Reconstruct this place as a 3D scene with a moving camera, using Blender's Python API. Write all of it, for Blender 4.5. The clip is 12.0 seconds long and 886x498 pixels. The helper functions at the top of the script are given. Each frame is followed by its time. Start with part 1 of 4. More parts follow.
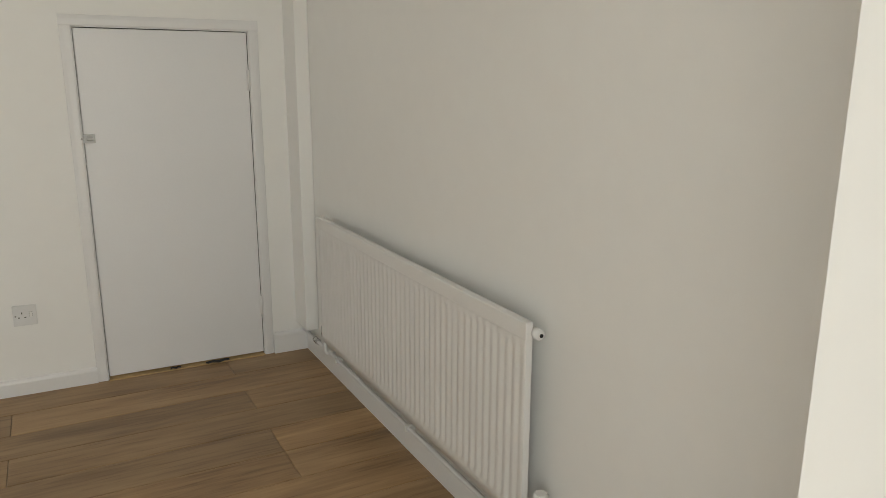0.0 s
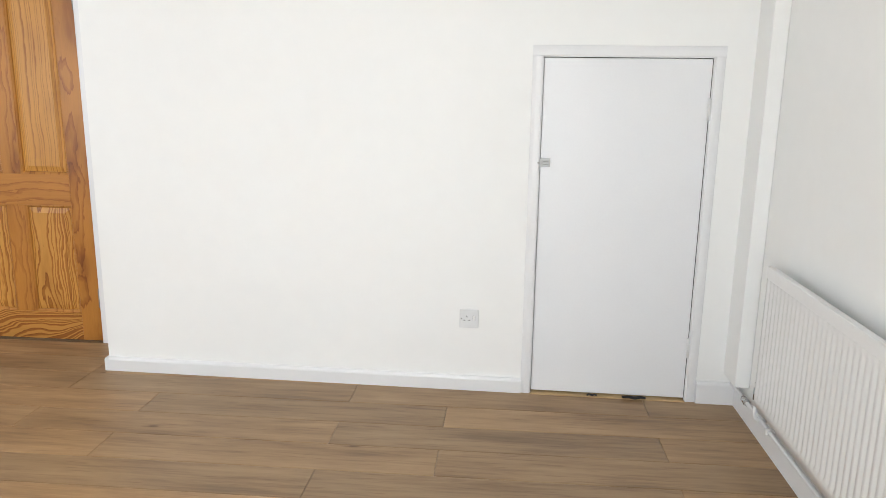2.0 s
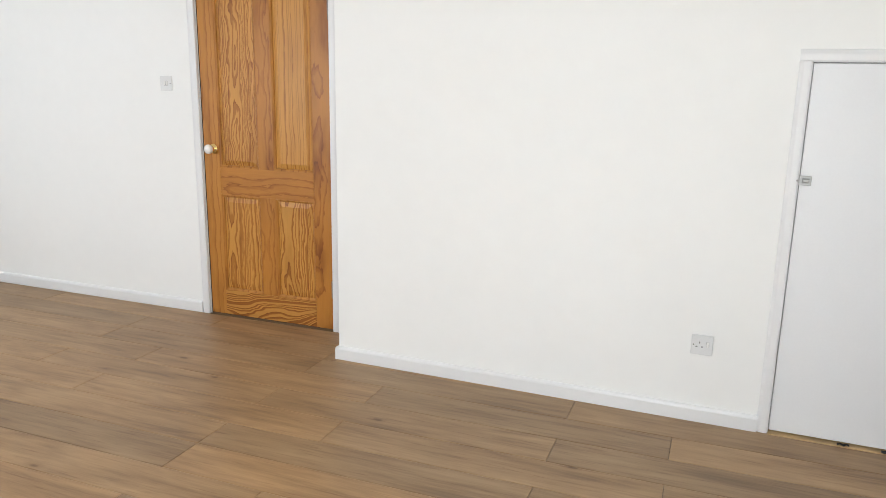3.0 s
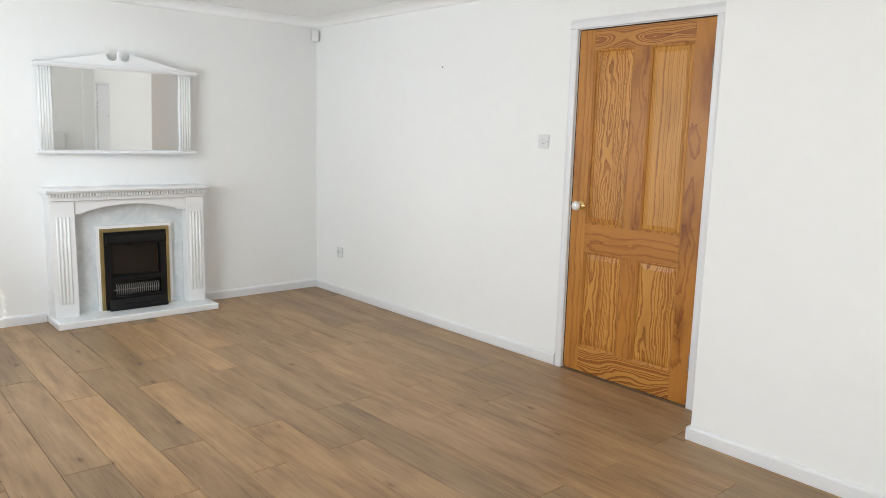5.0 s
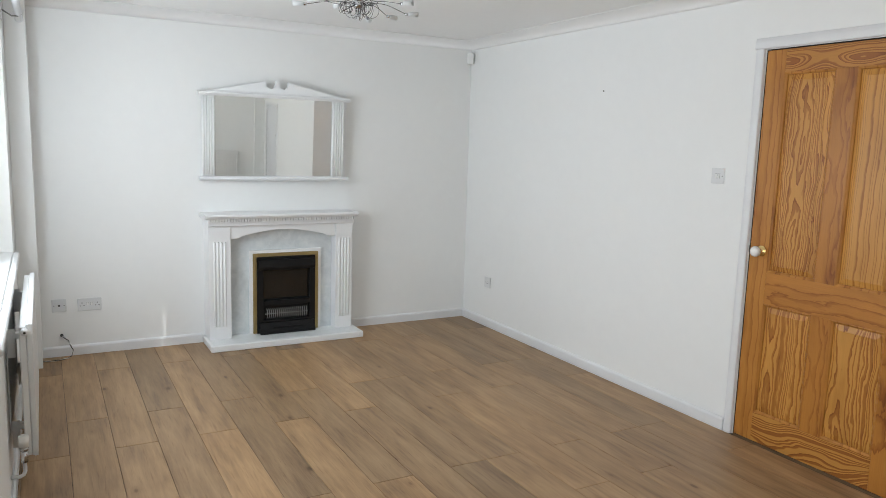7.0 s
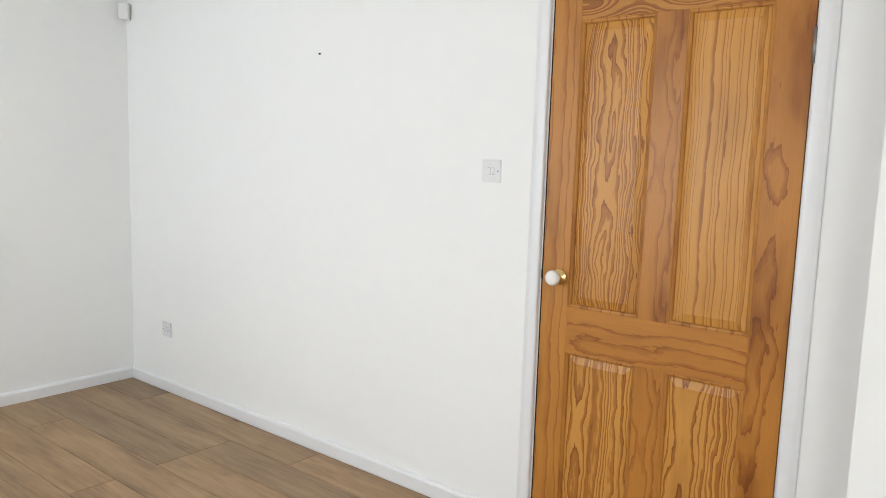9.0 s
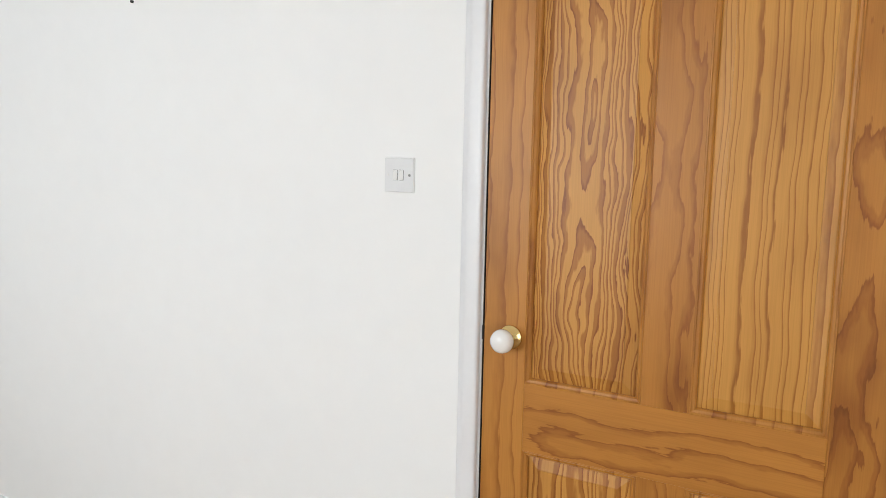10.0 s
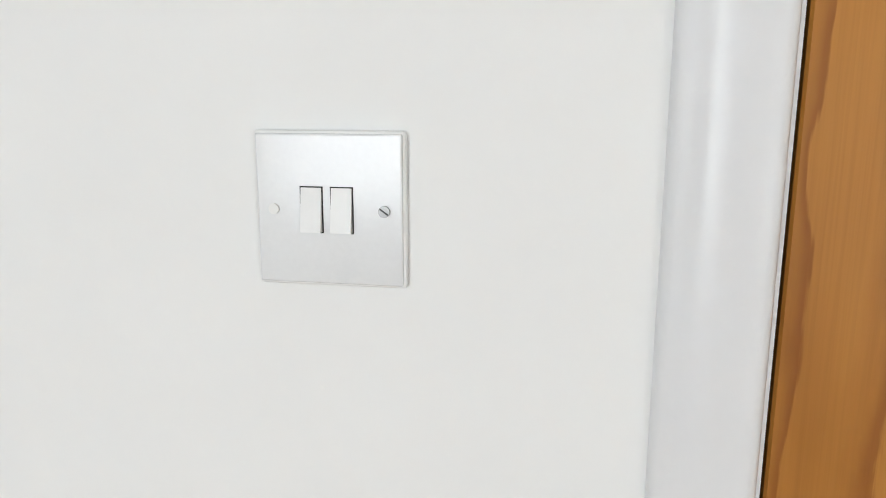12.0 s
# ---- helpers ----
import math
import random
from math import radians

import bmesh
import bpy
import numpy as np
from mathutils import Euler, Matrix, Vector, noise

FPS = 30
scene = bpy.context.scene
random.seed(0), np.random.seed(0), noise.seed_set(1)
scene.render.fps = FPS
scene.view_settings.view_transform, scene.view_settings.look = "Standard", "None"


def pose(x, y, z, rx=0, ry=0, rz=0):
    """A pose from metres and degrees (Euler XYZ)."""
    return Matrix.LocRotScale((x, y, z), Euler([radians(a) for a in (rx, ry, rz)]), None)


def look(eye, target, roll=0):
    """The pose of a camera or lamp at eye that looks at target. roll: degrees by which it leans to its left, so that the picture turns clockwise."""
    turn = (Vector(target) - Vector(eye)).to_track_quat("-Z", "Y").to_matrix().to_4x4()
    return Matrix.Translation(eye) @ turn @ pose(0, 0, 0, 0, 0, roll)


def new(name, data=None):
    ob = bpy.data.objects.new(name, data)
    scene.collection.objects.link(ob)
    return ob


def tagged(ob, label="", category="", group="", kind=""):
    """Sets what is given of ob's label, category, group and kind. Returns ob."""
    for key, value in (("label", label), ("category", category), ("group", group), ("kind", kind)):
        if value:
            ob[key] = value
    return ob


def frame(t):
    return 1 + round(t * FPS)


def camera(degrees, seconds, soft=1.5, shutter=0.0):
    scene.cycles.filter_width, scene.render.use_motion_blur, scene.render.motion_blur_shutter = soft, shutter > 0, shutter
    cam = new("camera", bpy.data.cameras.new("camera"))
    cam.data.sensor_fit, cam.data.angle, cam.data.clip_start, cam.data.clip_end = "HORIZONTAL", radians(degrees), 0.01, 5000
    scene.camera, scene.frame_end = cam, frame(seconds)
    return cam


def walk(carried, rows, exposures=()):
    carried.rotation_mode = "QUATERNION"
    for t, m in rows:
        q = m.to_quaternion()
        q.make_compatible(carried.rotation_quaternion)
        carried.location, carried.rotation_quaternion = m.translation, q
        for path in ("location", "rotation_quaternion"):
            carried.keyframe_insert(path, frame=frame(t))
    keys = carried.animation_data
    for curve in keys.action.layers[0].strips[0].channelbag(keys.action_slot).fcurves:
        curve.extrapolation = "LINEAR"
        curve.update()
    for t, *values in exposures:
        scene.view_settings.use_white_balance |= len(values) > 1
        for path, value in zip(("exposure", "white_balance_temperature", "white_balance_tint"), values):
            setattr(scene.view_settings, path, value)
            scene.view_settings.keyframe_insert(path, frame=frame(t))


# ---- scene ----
cam = camera(62.6, 12.0, soft=0.85)
PATH = [
    (0, (5.818, -3.699, 1.292), (6.742, -1.985, 0.832), 0.2),
    (0.5, (5.824, -3.574, 1.32), (6.572, -1.775, 0.869), 0.3),
    (1, (5.809, -3.521, 1.349), (6.349, -1.649, 0.898), 0.5),
    (1.5, (5.812, -3.513, 1.347), (6.032, -1.574, 0.907), 0.6),
    (2, (5.801, -3.521, 1.341), (5.637, -1.574, 0.913), 0.8),
    (2.5, (5.716, -3.514, 1.362), (5.27, -1.614, 0.928), 1.0),
    (3, (5.663, -3.463, 1.375), (4.972, -1.638, 0.935), 1.0),
    (3.5, (5.625, -3.407, 1.387), (4.644, -1.719, 0.951), 1.3),
    (3.7, (5.635, -3.407, 1.419), (4.543, -1.788, 0.984), 1.4),
    (5.3, (5.595, -3.368, 1.381), (4.032, -2.156, 1.086), 1.7),
    (5.5, (5.598, -3.276, 1.427), (3.982, -2.137, 1.125), 1.7),
    (6, (5.578, -3.29, 1.472), (3.893, -2.254, 1.178), 1.8),
    (6.5, (5.478, -3.258, 1.496), (3.755, -2.287, 1.203), 1.8),
    (7, (5.346, -3.166, 1.492), (3.613, -2.21, 1.201), 1.7),
    (7.5, (5.16, -2.943, 1.474), (3.475, -1.902, 1.189), 1.7),
    (7.7, (5.059, -2.884, 1.467), (3.436, -1.75, 1.187), 1.7),
    (9.3, (3.985, -2.052, 1.39), (2.827, -0.439, 1.145), 1.7),
    (9.5, (3.859, -1.906, 1.388), (2.75, -0.259, 1.142), 1.6),
    (10, (3.594, -1.498, 1.405), (2.62, 0.23, 1.15), 1.1),
    (10.5, (3.336, -1.118, 1.376), (2.435, 0.655, 1.163), 0.6),
    (11, (3.063, -0.792, 1.406), (2.329, 1.05, 1.138), 0.7),
    (11.5, (2.862, -0.502, 1.394), (2.34, 1.411, 1.131), 0.7),
    (12, (2.757, -0.378, 1.413), (2.403, 1.55, 1.016), 0.1),
]
walk(cam, [(t, look(eye, target, roll)) for t, eye, target, roll in PATH],
     exposures=[(0, -0.90, 7250, 9), (0.25, -0.48, 7050, 10), (0.5, -0.08, 6780, 9), (1.0, 0.14, 6500, 10), (2.0, 0.13, 6350, 11), (3.0, 0.06, 6350, 11), (3.7, 0.08, 6350, 11),
                (5.3, -0.07, 6330, 10), (6.0, -0.09, 6280, 10), (6.5, -0.16, 6200, 10), (7.0, -0.33, 6180, 9), (7.7, -0.12, 6250, 10),
                (9.3, 0.05, 6320, 10), (10.5, 0.05, 6350, 11), (12.0, -0.05, 6320, 10)])

# ---- world, sun, daylight ----
SUN_FROM = Vector((0.64 * 0.643, -0.77 * 0.643, 0.766))
world = bpy.data.worlds.new("sky")
scene.world = world
world.use_nodes = True
sky = world.node_tree.nodes.new("ShaderNodeTexSky")
sky.sky_type = "NISHITA"
sky.sun_disc = False
sky.sun_elevation = radians(50)
sky.sun_rotation = radians(140)
back = world.node_tree.nodes["Background"]
back.inputs["Strength"].default_value = 0.12
world.node_tree.links.new(sky.outputs[0], back.inputs["Color"])

sun_data = bpy.data.lights.new("sun", "SUN")
sun_data.energy, sun_data.angle, sun_data.color = 5.0, radians(0.28), (1.0, 0.94, 0.86)
sun = new("sun", sun_data)
sun.matrix_world = look(SUN_FROM * 20, (0, 0, 0))

# sky light that enters by the open patio door
door_sky_data = bpy.data.lights.new("door_daylight", "AREA")
door_sky_data.shape, door_sky_data.size, door_sky_data.size_y = "RECTANGLE", 1.75, 2.0
door_sky_data.energy, door_sky_data.color = 42.0, (0.95, 0.985, 0.975)
door_sky = new("door_daylight", door_sky_data)
door_sky.matrix_world = look((5.5, -3.95, 1.1), (4.5, 0.0, 1.15))

# sky light that the glowing blind gives off into the room
win_sky_data = bpy.data.lights.new("window_daylight", "AREA")
win_sky_data.shape, win_sky_data.size, win_sky_data.size_y = "RECTANGLE", 1.36, 1.10
win_sky_data.energy, win_sky_data.color = 47.0, (0.90, 0.955, 1.0)
win_sky = new("window_daylight", win_sky_data)
win_sky.matrix_world = look((1.78, -3.478, 1.40), (1.78, 0.0, 1.40))


# ---- materials ----
def node(nt, kind, **values):
    n = nt.nodes.new(kind)
    for key, value in values.items():
        if key == "op":
            n.operation = value
        else:
            n.inputs[key].default_value = value
    return n


def join(nt, a, b):
    nt.links.new(a, b)


def start(name):
    m = bpy.data.materials.new(name)
    m.use_nodes = True
    return m, m.node_tree, m.node_tree.nodes["Principled BSDF"]


def math_node(nt, op, a, b=None):
    n = nt.nodes.new("ShaderNodeMath")
    n.operation = op
    for i, v in enumerate((a, b)):
        if v is None:
            continue
        if isinstance(v, (int, float)):
            n.inputs[i].default_value = v
        else:
            join(nt, v, n.inputs[i])
    return n.outputs[0]


def vec_node(nt, op, a, b):
    n = nt.nodes.new("ShaderNodeVectorMath")
    n.operation = op
    for i, v in enumerate((a, b)):
        if isinstance(v, tuple):
            n.inputs[i].default_value = v
        else:
            join(nt, v, n.inputs[i])
    return n.outputs[0]


def ramp(nt, fac, stops):
    n = nt.nodes.new("ShaderNodeValToRGB")
    el = n.color_ramp.elements
    while len(el) < len(stops):
        el.new(0.5)
    for e, (p, c) in zip(el, stops):
        e.position, e.color = p, (*c, 1)
    join(nt, fac, n.inputs[0])
    return n.outputs[0]


def paint(name, base, rough=0.5, var=0.04, scale=3.0, grain=60.0, bump=0.05, metal=0.0, dist=0.002, coat=0.0):
    """A painted or plain surface: slow blotches, fine grain and slight relief."""
    m, nt, bsdf = start(name)
    tc = nt.nodes.new("ShaderNodeTexCoord")
    big = node(nt, "ShaderNodeTexNoise", Scale=scale, Detail=4.0)
    fine = node(nt, "ShaderNodeTexNoise", Scale=grain, Detail=3.0)
    join(nt, tc.outputs["Object"], big.inputs["Vector"])
    join(nt, tc.outputs["Object"], fine.inputs["Vector"])
    f = math_node(nt, "ADD", math_node(nt, "MULTIPLY", big.outputs[0], 0.7), math_node(nt, "MULTIPLY", fine.outputs[0], 0.3))
    lo = tuple(max(0.0, c * (1 - var)) for c in base)
    hi = tuple(min(1.0, c * (1 + var)) for c in base)
    join(nt, ramp(nt, f, [(0.3, lo), (0.7, hi)]), bsdf.inputs["Base Color"])
    r = math_node(nt, "ADD", math_node(nt, "MULTIPLY", big.outputs[0], 0.12), rough - 0.06)
    join(nt, r, bsdf.inputs["Roughness"])
    bsdf.inputs["Metallic"].default_value = metal
    bsdf.inputs["Coat Weight"].default_value = coat
    b = node(nt, "ShaderNodeBump", Strength=bump, Distance=dist)
    join(nt, fine.outputs[0], b.inputs["Height"])
    join(nt, b.outputs[0], bsdf.inputs["Normal"])
    return m


def plaster(name, base):
    """Emulsion on plaster: roller stipple and a slow unevenness."""
    m, nt, bsdf = start(name)
    tc = nt.nodes.new("ShaderNodeTexCoord")
    big = node(nt, "ShaderNodeTexNoise", Scale=1.3, Detail=3.0)
    mid = node(nt, "ShaderNodeTexNoise", Scale=14.0, Detail=4.0)
    fine = node(nt, "ShaderNodeTexNoise", Scale=240.0, Detail=2.0)
    for n in (big, mid, fine):
        join(nt, tc.outputs["Object"], n.inputs["Vector"])
    f = math_node(nt, "ADD", math_node(nt, "MULTIPLY", big.outputs[0], 0.6), math_node(nt, "MULTIPLY", mid.outputs[0], 0.4))
    join(nt, ramp(nt, f, [(0.3, tuple(c * 0.97 for c in base)), (0.7, base)]), bsdf.inputs["Base Color"])
    bsdf.inputs["Roughness"].default_value = 0.72
    h = math_node(nt, "ADD", math_node(nt, "MULTIPLY", fine.outputs[0], 0.25), mid.outputs[0])
    b = node(nt, "ShaderNodeBump", Strength=0.06, Distance=0.003)
    join(nt, h, b.inputs["Height"])
    join(nt, b.outputs[0], bsdf.inputs["Normal"])
    return m


def pine(name, along, light, mid, dark, seed, rings=60.0, depth=0.05, sway=0.16, slow_len=0.9, ragged=0.5, blotch=0.5, band=0.42, warp=0.075, pith=0.0, knotty=1.0):
    """Flat-sawn, orange-stained pine: growth rings cut along the board, so that they run into arches and stripes.
    sway: how far the cut wanders through the rings; slow_len: wanderings per metre; ragged: torn edges of the bands;
    pith: how far beside the board's middle the heart of the tree lies; seed: which stretch of the tree it is."""
    m, nt, bsdf = start(name)
    tc = nt.nodes.new("ShaderNodeTexCoord")
    p = vec_node(nt, "ADD", tc.outputs["Object"], (seed * 1.7, seed * 3.1, seed * 5.3))

    def stretched(across_k, along_k, detail):
        k = (across_k, 2.0, along_k) if along == "z" else (along_k, 2.0, across_k)
        n = node(nt, "ShaderNodeTexNoise", Scale=1.0, Detail=detail)
        join(nt, vec_node(nt, "MULTIPLY", p, k), n.inputs["Vector"])
        return math_node(nt, "SUBTRACT", n.outputs[0], 0.5)

    def times(a, b, share):
        n = nt.nodes.new("ShaderNodeMix")
        n.data_type, n.blend_type = "RGBA", "MULTIPLY"
        n.inputs["Factor"].default_value = share
        join(nt, a, n.inputs["A"])
        join(nt, b, n.inputs["B"])
        return n.outputs["Result"]

    slow = stretched(2.2, slow_len, 1.0)
    bend = stretched(9.0, 4.5, 2.0)
    torn = stretched(70.0, 14.0, 3.0)
    fib = stretched(420.0, 8.0, 2.0)
    cloud = stretched(8.0, 2.6, 3.0)
    sep = nt.nodes.new("ShaderNodeSeparateXYZ")
    join(nt, tc.outputs["Object"], sep.inputs[0])
    a = math_node(nt, "ADD", sep.outputs[0] if along == "z" else sep.outputs[2], pith)
    a = math_node(nt, "ADD", a, math_node(nt, "MULTIPLY", bend, warp))
    d = math_node(nt, "ADD", math_node(nt, "MULTIPLY", slow, sway), depth)
    r = math_node(nt, "SQRT", math_node(nt, "ADD", math_node(nt, "MULTIPLY", a, a), math_node(nt, "MULTIPLY", d, d)))
    years = nt.nodes.new("ShaderNodeTexNoise")
    years.noise_dimensions = "1D"
    years.inputs["Scale"].default_value = 1.0
    years.inputs["Detail"].default_value = 1.0
    join(nt, math_node(nt, "ADD", math_node(nt, "MULTIPLY", r, rings * 0.45), seed * 4.0), years.inputs["W"])
    knots = node(nt, "ShaderNodeTexVoronoi", Scale=1.0)
    join(nt, vec_node(nt, "MULTIPLY", p, (6.0, 0.0, 1.5) if along == "z" else (1.5, 0.0, 6.0)), knots.inputs["Vector"])
    swirl = math_node(nt, "MAXIMUM", math_node(nt, "SUBTRACT", 1.0, math_node(nt, "MULTIPLY", knots.outputs["Distance"], 4.0)), 0.0)
    swirl = math_node(nt, "MULTIPLY", swirl, swirl)
    ring = math_node(nt, "ADD", math_node(nt, "MULTIPLY", r, rings), math_node(nt, "MULTIPLY", torn, ragged))
    ring = math_node(nt, "ADD", ring, math_node(nt, "MULTIPLY", years.outputs[0], 2.4))
    ring = math_node(nt, "ADD", ring, math_node(nt, "MULTIPLY", swirl, 2.4 * knotty))
    ring = math_node(nt, "FRACT", math_node(nt, "ADD", ring, math_node(nt, "MULTIPLY", fib, 0.12)))
    col = ramp(nt, ring, [(0.0, dark), (0.04, light), (band, light), (band + 0.12, mid), (0.84, mid), (0.97, dark)])
    tone = ramp(nt, math_node(nt, "ADD", cloud, 0.5), [(0.32, (0.66, 0.55, 0.44)), (0.42, (0.90, 0.85, 0.78)), (0.50, (1.0, 0.98, 0.95)), (0.64, (1.08, 1.07, 1.04))])
    col = times(col, tone, blotch)
    col = times(col, ramp(nt, math_node(nt, "ADD", fib, 0.5), [(0.3, (0.86, 0.84, 0.80)), (0.6, (1.04, 1.04, 1.03))]), 0.5)
    col = times(col, ramp(nt, knots.outputs["Distance"], [(0.0, (0.42, 0.33, 0.27)), (0.05, (0.58, 0.48, 0.42)), (0.08, (1.0, 1.0, 1.0))]), 0.85 * knotty)
    join(nt, col, bsdf.inputs["Base Color"])
    bsdf.inputs["Roughness"].default_value = 0.40
    bsdf.inputs["Specular IOR Level"].default_value = 0.35
    b = node(nt, "ShaderNodeBump", Strength=0.08, Distance=0.001)
    join(nt, math_node(nt, "ADD", ring, fib), b.inputs["Height"])
    join(nt, b.outputs[0], bsdf.inputs["Normal"])
    return m


def laminate(name):
    """Oak-look laminate plank: long streaks, dark knots, and a tone of its own from warm tan to grey brown."""
    m, nt, bsdf = start(name)
    tc = nt.nodes.new("ShaderNodeTexCoord")
    info = nt.nodes.new("ShaderNodeObjectInfo")
    shift = nt.nodes.new("ShaderNodeCombineXYZ")
    join(nt, math_node(nt, "MULTIPLY", info.outputs["Random"], 37.0), shift.inputs[0])
    join(nt, math_node(nt, "MULTIPLY", info.outputs["Random"], 11.0), shift.inputs[1])
    p = vec_node(nt, "ADD", tc.outputs["Object"], shift.outputs[0])

    def streaks(along, across, detail, rough=0.55, twist=0.0):
        n = node(nt, "ShaderNodeTexNoise", Scale=1.0, Detail=detail, Roughness=rough, Distortion=twist)
        join(nt, vec_node(nt, "MULTIPLY", p, (along, across, 1.0)), n.inputs["Vector"])
        return n.outputs[0]

    def times(a, b, share=1.0):
        n = nt.nodes.new("ShaderNodeMix")
        n.data_type, n.blend_type = "RGBA", "MULTIPLY"
        n.inputs["Factor"].default_value = share
        join(nt, a, n.inputs["A"])
        join(nt, b, n.inputs["B"])
        return n.outputs["Result"]

    slow = streaks(1.7, 9.0, 3.0, 0.55, 0.5)
    streak = streaks(2.8, 38.0, 6.0, 0.66, 0.3)
    pore = streaks(12.0, 230.0, 2.0)
    fleck = streaks(4.5, 75.0, 3.0, 0.6)
    knot = node(nt, "ShaderNodeTexVoronoi", Scale=1.0)
    join(nt, vec_node(nt, "MULTIPLY", p, (2.7, 6.2, 0.0)), knot.inputs["Vector"])
    f = math_node(nt, "ADD", math_node(nt, "MULTIPLY", slow, 0.52), math_node(nt, "MULTIPLY", streak, 0.48))
    f = math_node(nt, "ADD", f, math_node(nt, "MULTIPLY", math_node(nt, "SUBTRACT", pore, 0.5), 0.10))
    col = ramp(nt, f, [(0.34, (0.208, 0.126, 0.063)), (0.45, (0.304, 0.188, 0.095)), (0.55, (0.376, 0.241, 0.125)), (0.68, (0.450, 0.300, 0.162))])
    spot = ramp(nt, knot.outputs["Distance"], [(0.0, (0.30, 0.24, 0.20)), (0.045, (0.38, 0.31, 0.26)), (0.078, (0.80, 0.76, 0.73)), (0.16, (1.0, 1.0, 1.0))])
    col = times(col, spot, 0.85)
    col = times(col, ramp(nt, info.outputs["Random"], [(0.0, (0.80, 0.82, 0.85)), (0.25, (0.91, 0.915, 0.92)), (0.5, (0.99, 0.985, 0.97)), (0.8, (1.06, 1.04, 1.00)), (1.0, (1.13, 1.09, 1.02))]))
    col = times(col, ramp(nt, fleck, [(0.58, (1.0, 1.0, 1.0)), (0.68, (0.80, 0.75, 0.71))]))
    join(nt, col, bsdf.inputs["Base Color"])
    join(nt, math_node(nt, "ADD", math_node(nt, "MULTIPLY", streak, 0.15), 0.36), bsdf.inputs["Roughness"])
    bsdf.inputs["Specular IOR Level"].default_value = 0.4
    b = node(nt, "ShaderNodeBump", Strength=0.10, Distance=0.001)
    join(nt, math_node(nt, "ADD", pore, streak), b.inputs["Height"])
    join(nt, b.outputs[0], bsdf.inputs["Normal"])
    return m


def marble(name, lo, mid, hi):
    m, nt, bsdf = start(name)
    tc = nt.nodes.new("ShaderNodeTexCoord")
    n1 = node(nt, "ShaderNodeTexNoise", Scale=5.0, Detail=6.0, Distortion=1.2)
    n2 = node(nt, "ShaderNodeTexNoise", Scale=26.0, Detail=5.0, Distortion=0.6)
    for n in (n1, n2):
        join(nt, tc.outputs["Object"], n.inputs["Vector"])
    f = math_node(nt, "ADD", math_node(nt, "MULTIPLY", n1.outputs[0], 0.65), math_node(nt, "MULTIPLY", n2.outputs[0], 0.35))
    join(nt, ramp(nt, f, [(0.3, lo), (0.5, mid), (0.68, hi)]), bsdf.inputs["Base Color"])
    bsdf.inputs["Roughness"].default_value = 0.3
    return m


def glass(name, rough=0.0, tint=(1, 1, 1)):
    m, nt, bsdf = start(name)
    bsdf.inputs["Base Color"].default_value = (*tint, 1)
    bsdf.inputs["Roughness"].default_value = rough
    bsdf.inputs["Transmission Weight"].default_value = 1.0
    bsdf.inputs["IOR"].default_value = 1.45
    return m


def translucent(name, base, share):
    """Thin white plastic that lets some light through."""
    m, nt, bsdf = start(name)
    bsdf.inputs["Base Color"].default_value = (*base, 1)
    bsdf.inputs["Roughness"].default_value = 0.5
    tr = node(nt, "ShaderNodeBsdfTranslucent", Color=(*base, 1))
    mx = node(nt, "ShaderNodeMixShader", Fac=share)
    join(nt, bsdf.outputs[0], mx.inputs[1])
    join(nt, tr.outputs[0], mx.inputs[2])
    join(nt, mx.outputs[0], nt.nodes["Material Output"].inputs["Surface"])
    return m


WALL = plaster("wall_emulsion", (0.890, 0.895, 0.880))
CEIL = plaster("ceiling_emulsion", (0.93, 0.93, 0.92))
GLOSS = paint("white_gloss", (0.79, 0.795, 0.80), 0.34, 0.02, 4.0, 90.0, 0.06)
CUPDOOR = paint("white_satin_door", (0.80, 0.81, 0.825), 0.38, 0.025, 2.0, 120.0, 0.08)
SURROUND = paint("white_painted_mdf", (0.86, 0.865, 0.865), 0.4, 0.02, 5.0, 120.0, 0.04)
ENAMEL = paint("radiator_enamel", (0.80, 0.80, 0.79), 0.33, 0.02, 5.0, 120.0, 0.03)
PLASTIC = paint("white_plastic", (0.78, 0.78, 0.76), 0.3, 0.02, 20.0, 300.0, 0.02)
STEELPLATE = paint("white_steel_plate", (0.725, 0.735, 0.735), 0.36, 0.05, 16.0, 300.0, 0.03)
SATINSTEEL = paint("satin_steel_plate", (0.77, 0.78, 0.78), 0.17, 0.04, 16.0, 300.0, 0.02)
# near-black for slots and holes, and for shade painted into the door gaps
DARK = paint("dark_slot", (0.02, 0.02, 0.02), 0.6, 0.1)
BLACK = paint("black_iron", (0.006, 0.006, 0.0065), 0.42, 0.3, 12.0, 200.0, 0.15)
BLACK.node_tree.nodes["Principled BSDF"].inputs["Specular IOR Level"].default_value = 0.3
BLACKGLASS = paint("smoked_glass", (0.012, 0.010, 0.008), 0.12, 0.3, 7.0, 120.0, 0.01)
BRONZE = paint("antique_brass", (0.43, 0.345, 0.155), 0.36, 0.12, 9.0, 200.0, 0.05, metal=0.85)
BRASS = paint("polished_brass", (0.80, 0.60, 0.26), 0.16, 0.05, 20.0, 300.0, 0.02, metal=1.0)
CHROME = paint("chrome", (0.62, 0.62, 0.63), 0.14, 0.05, 20.0, 300.0, 0.02, metal=1.0)
GREYSTEEL = paint("zinc_steel", (0.30, 0.30, 0.29), 0.4, 0.08, 20.0, 200.0, 0.05, metal=0.8)
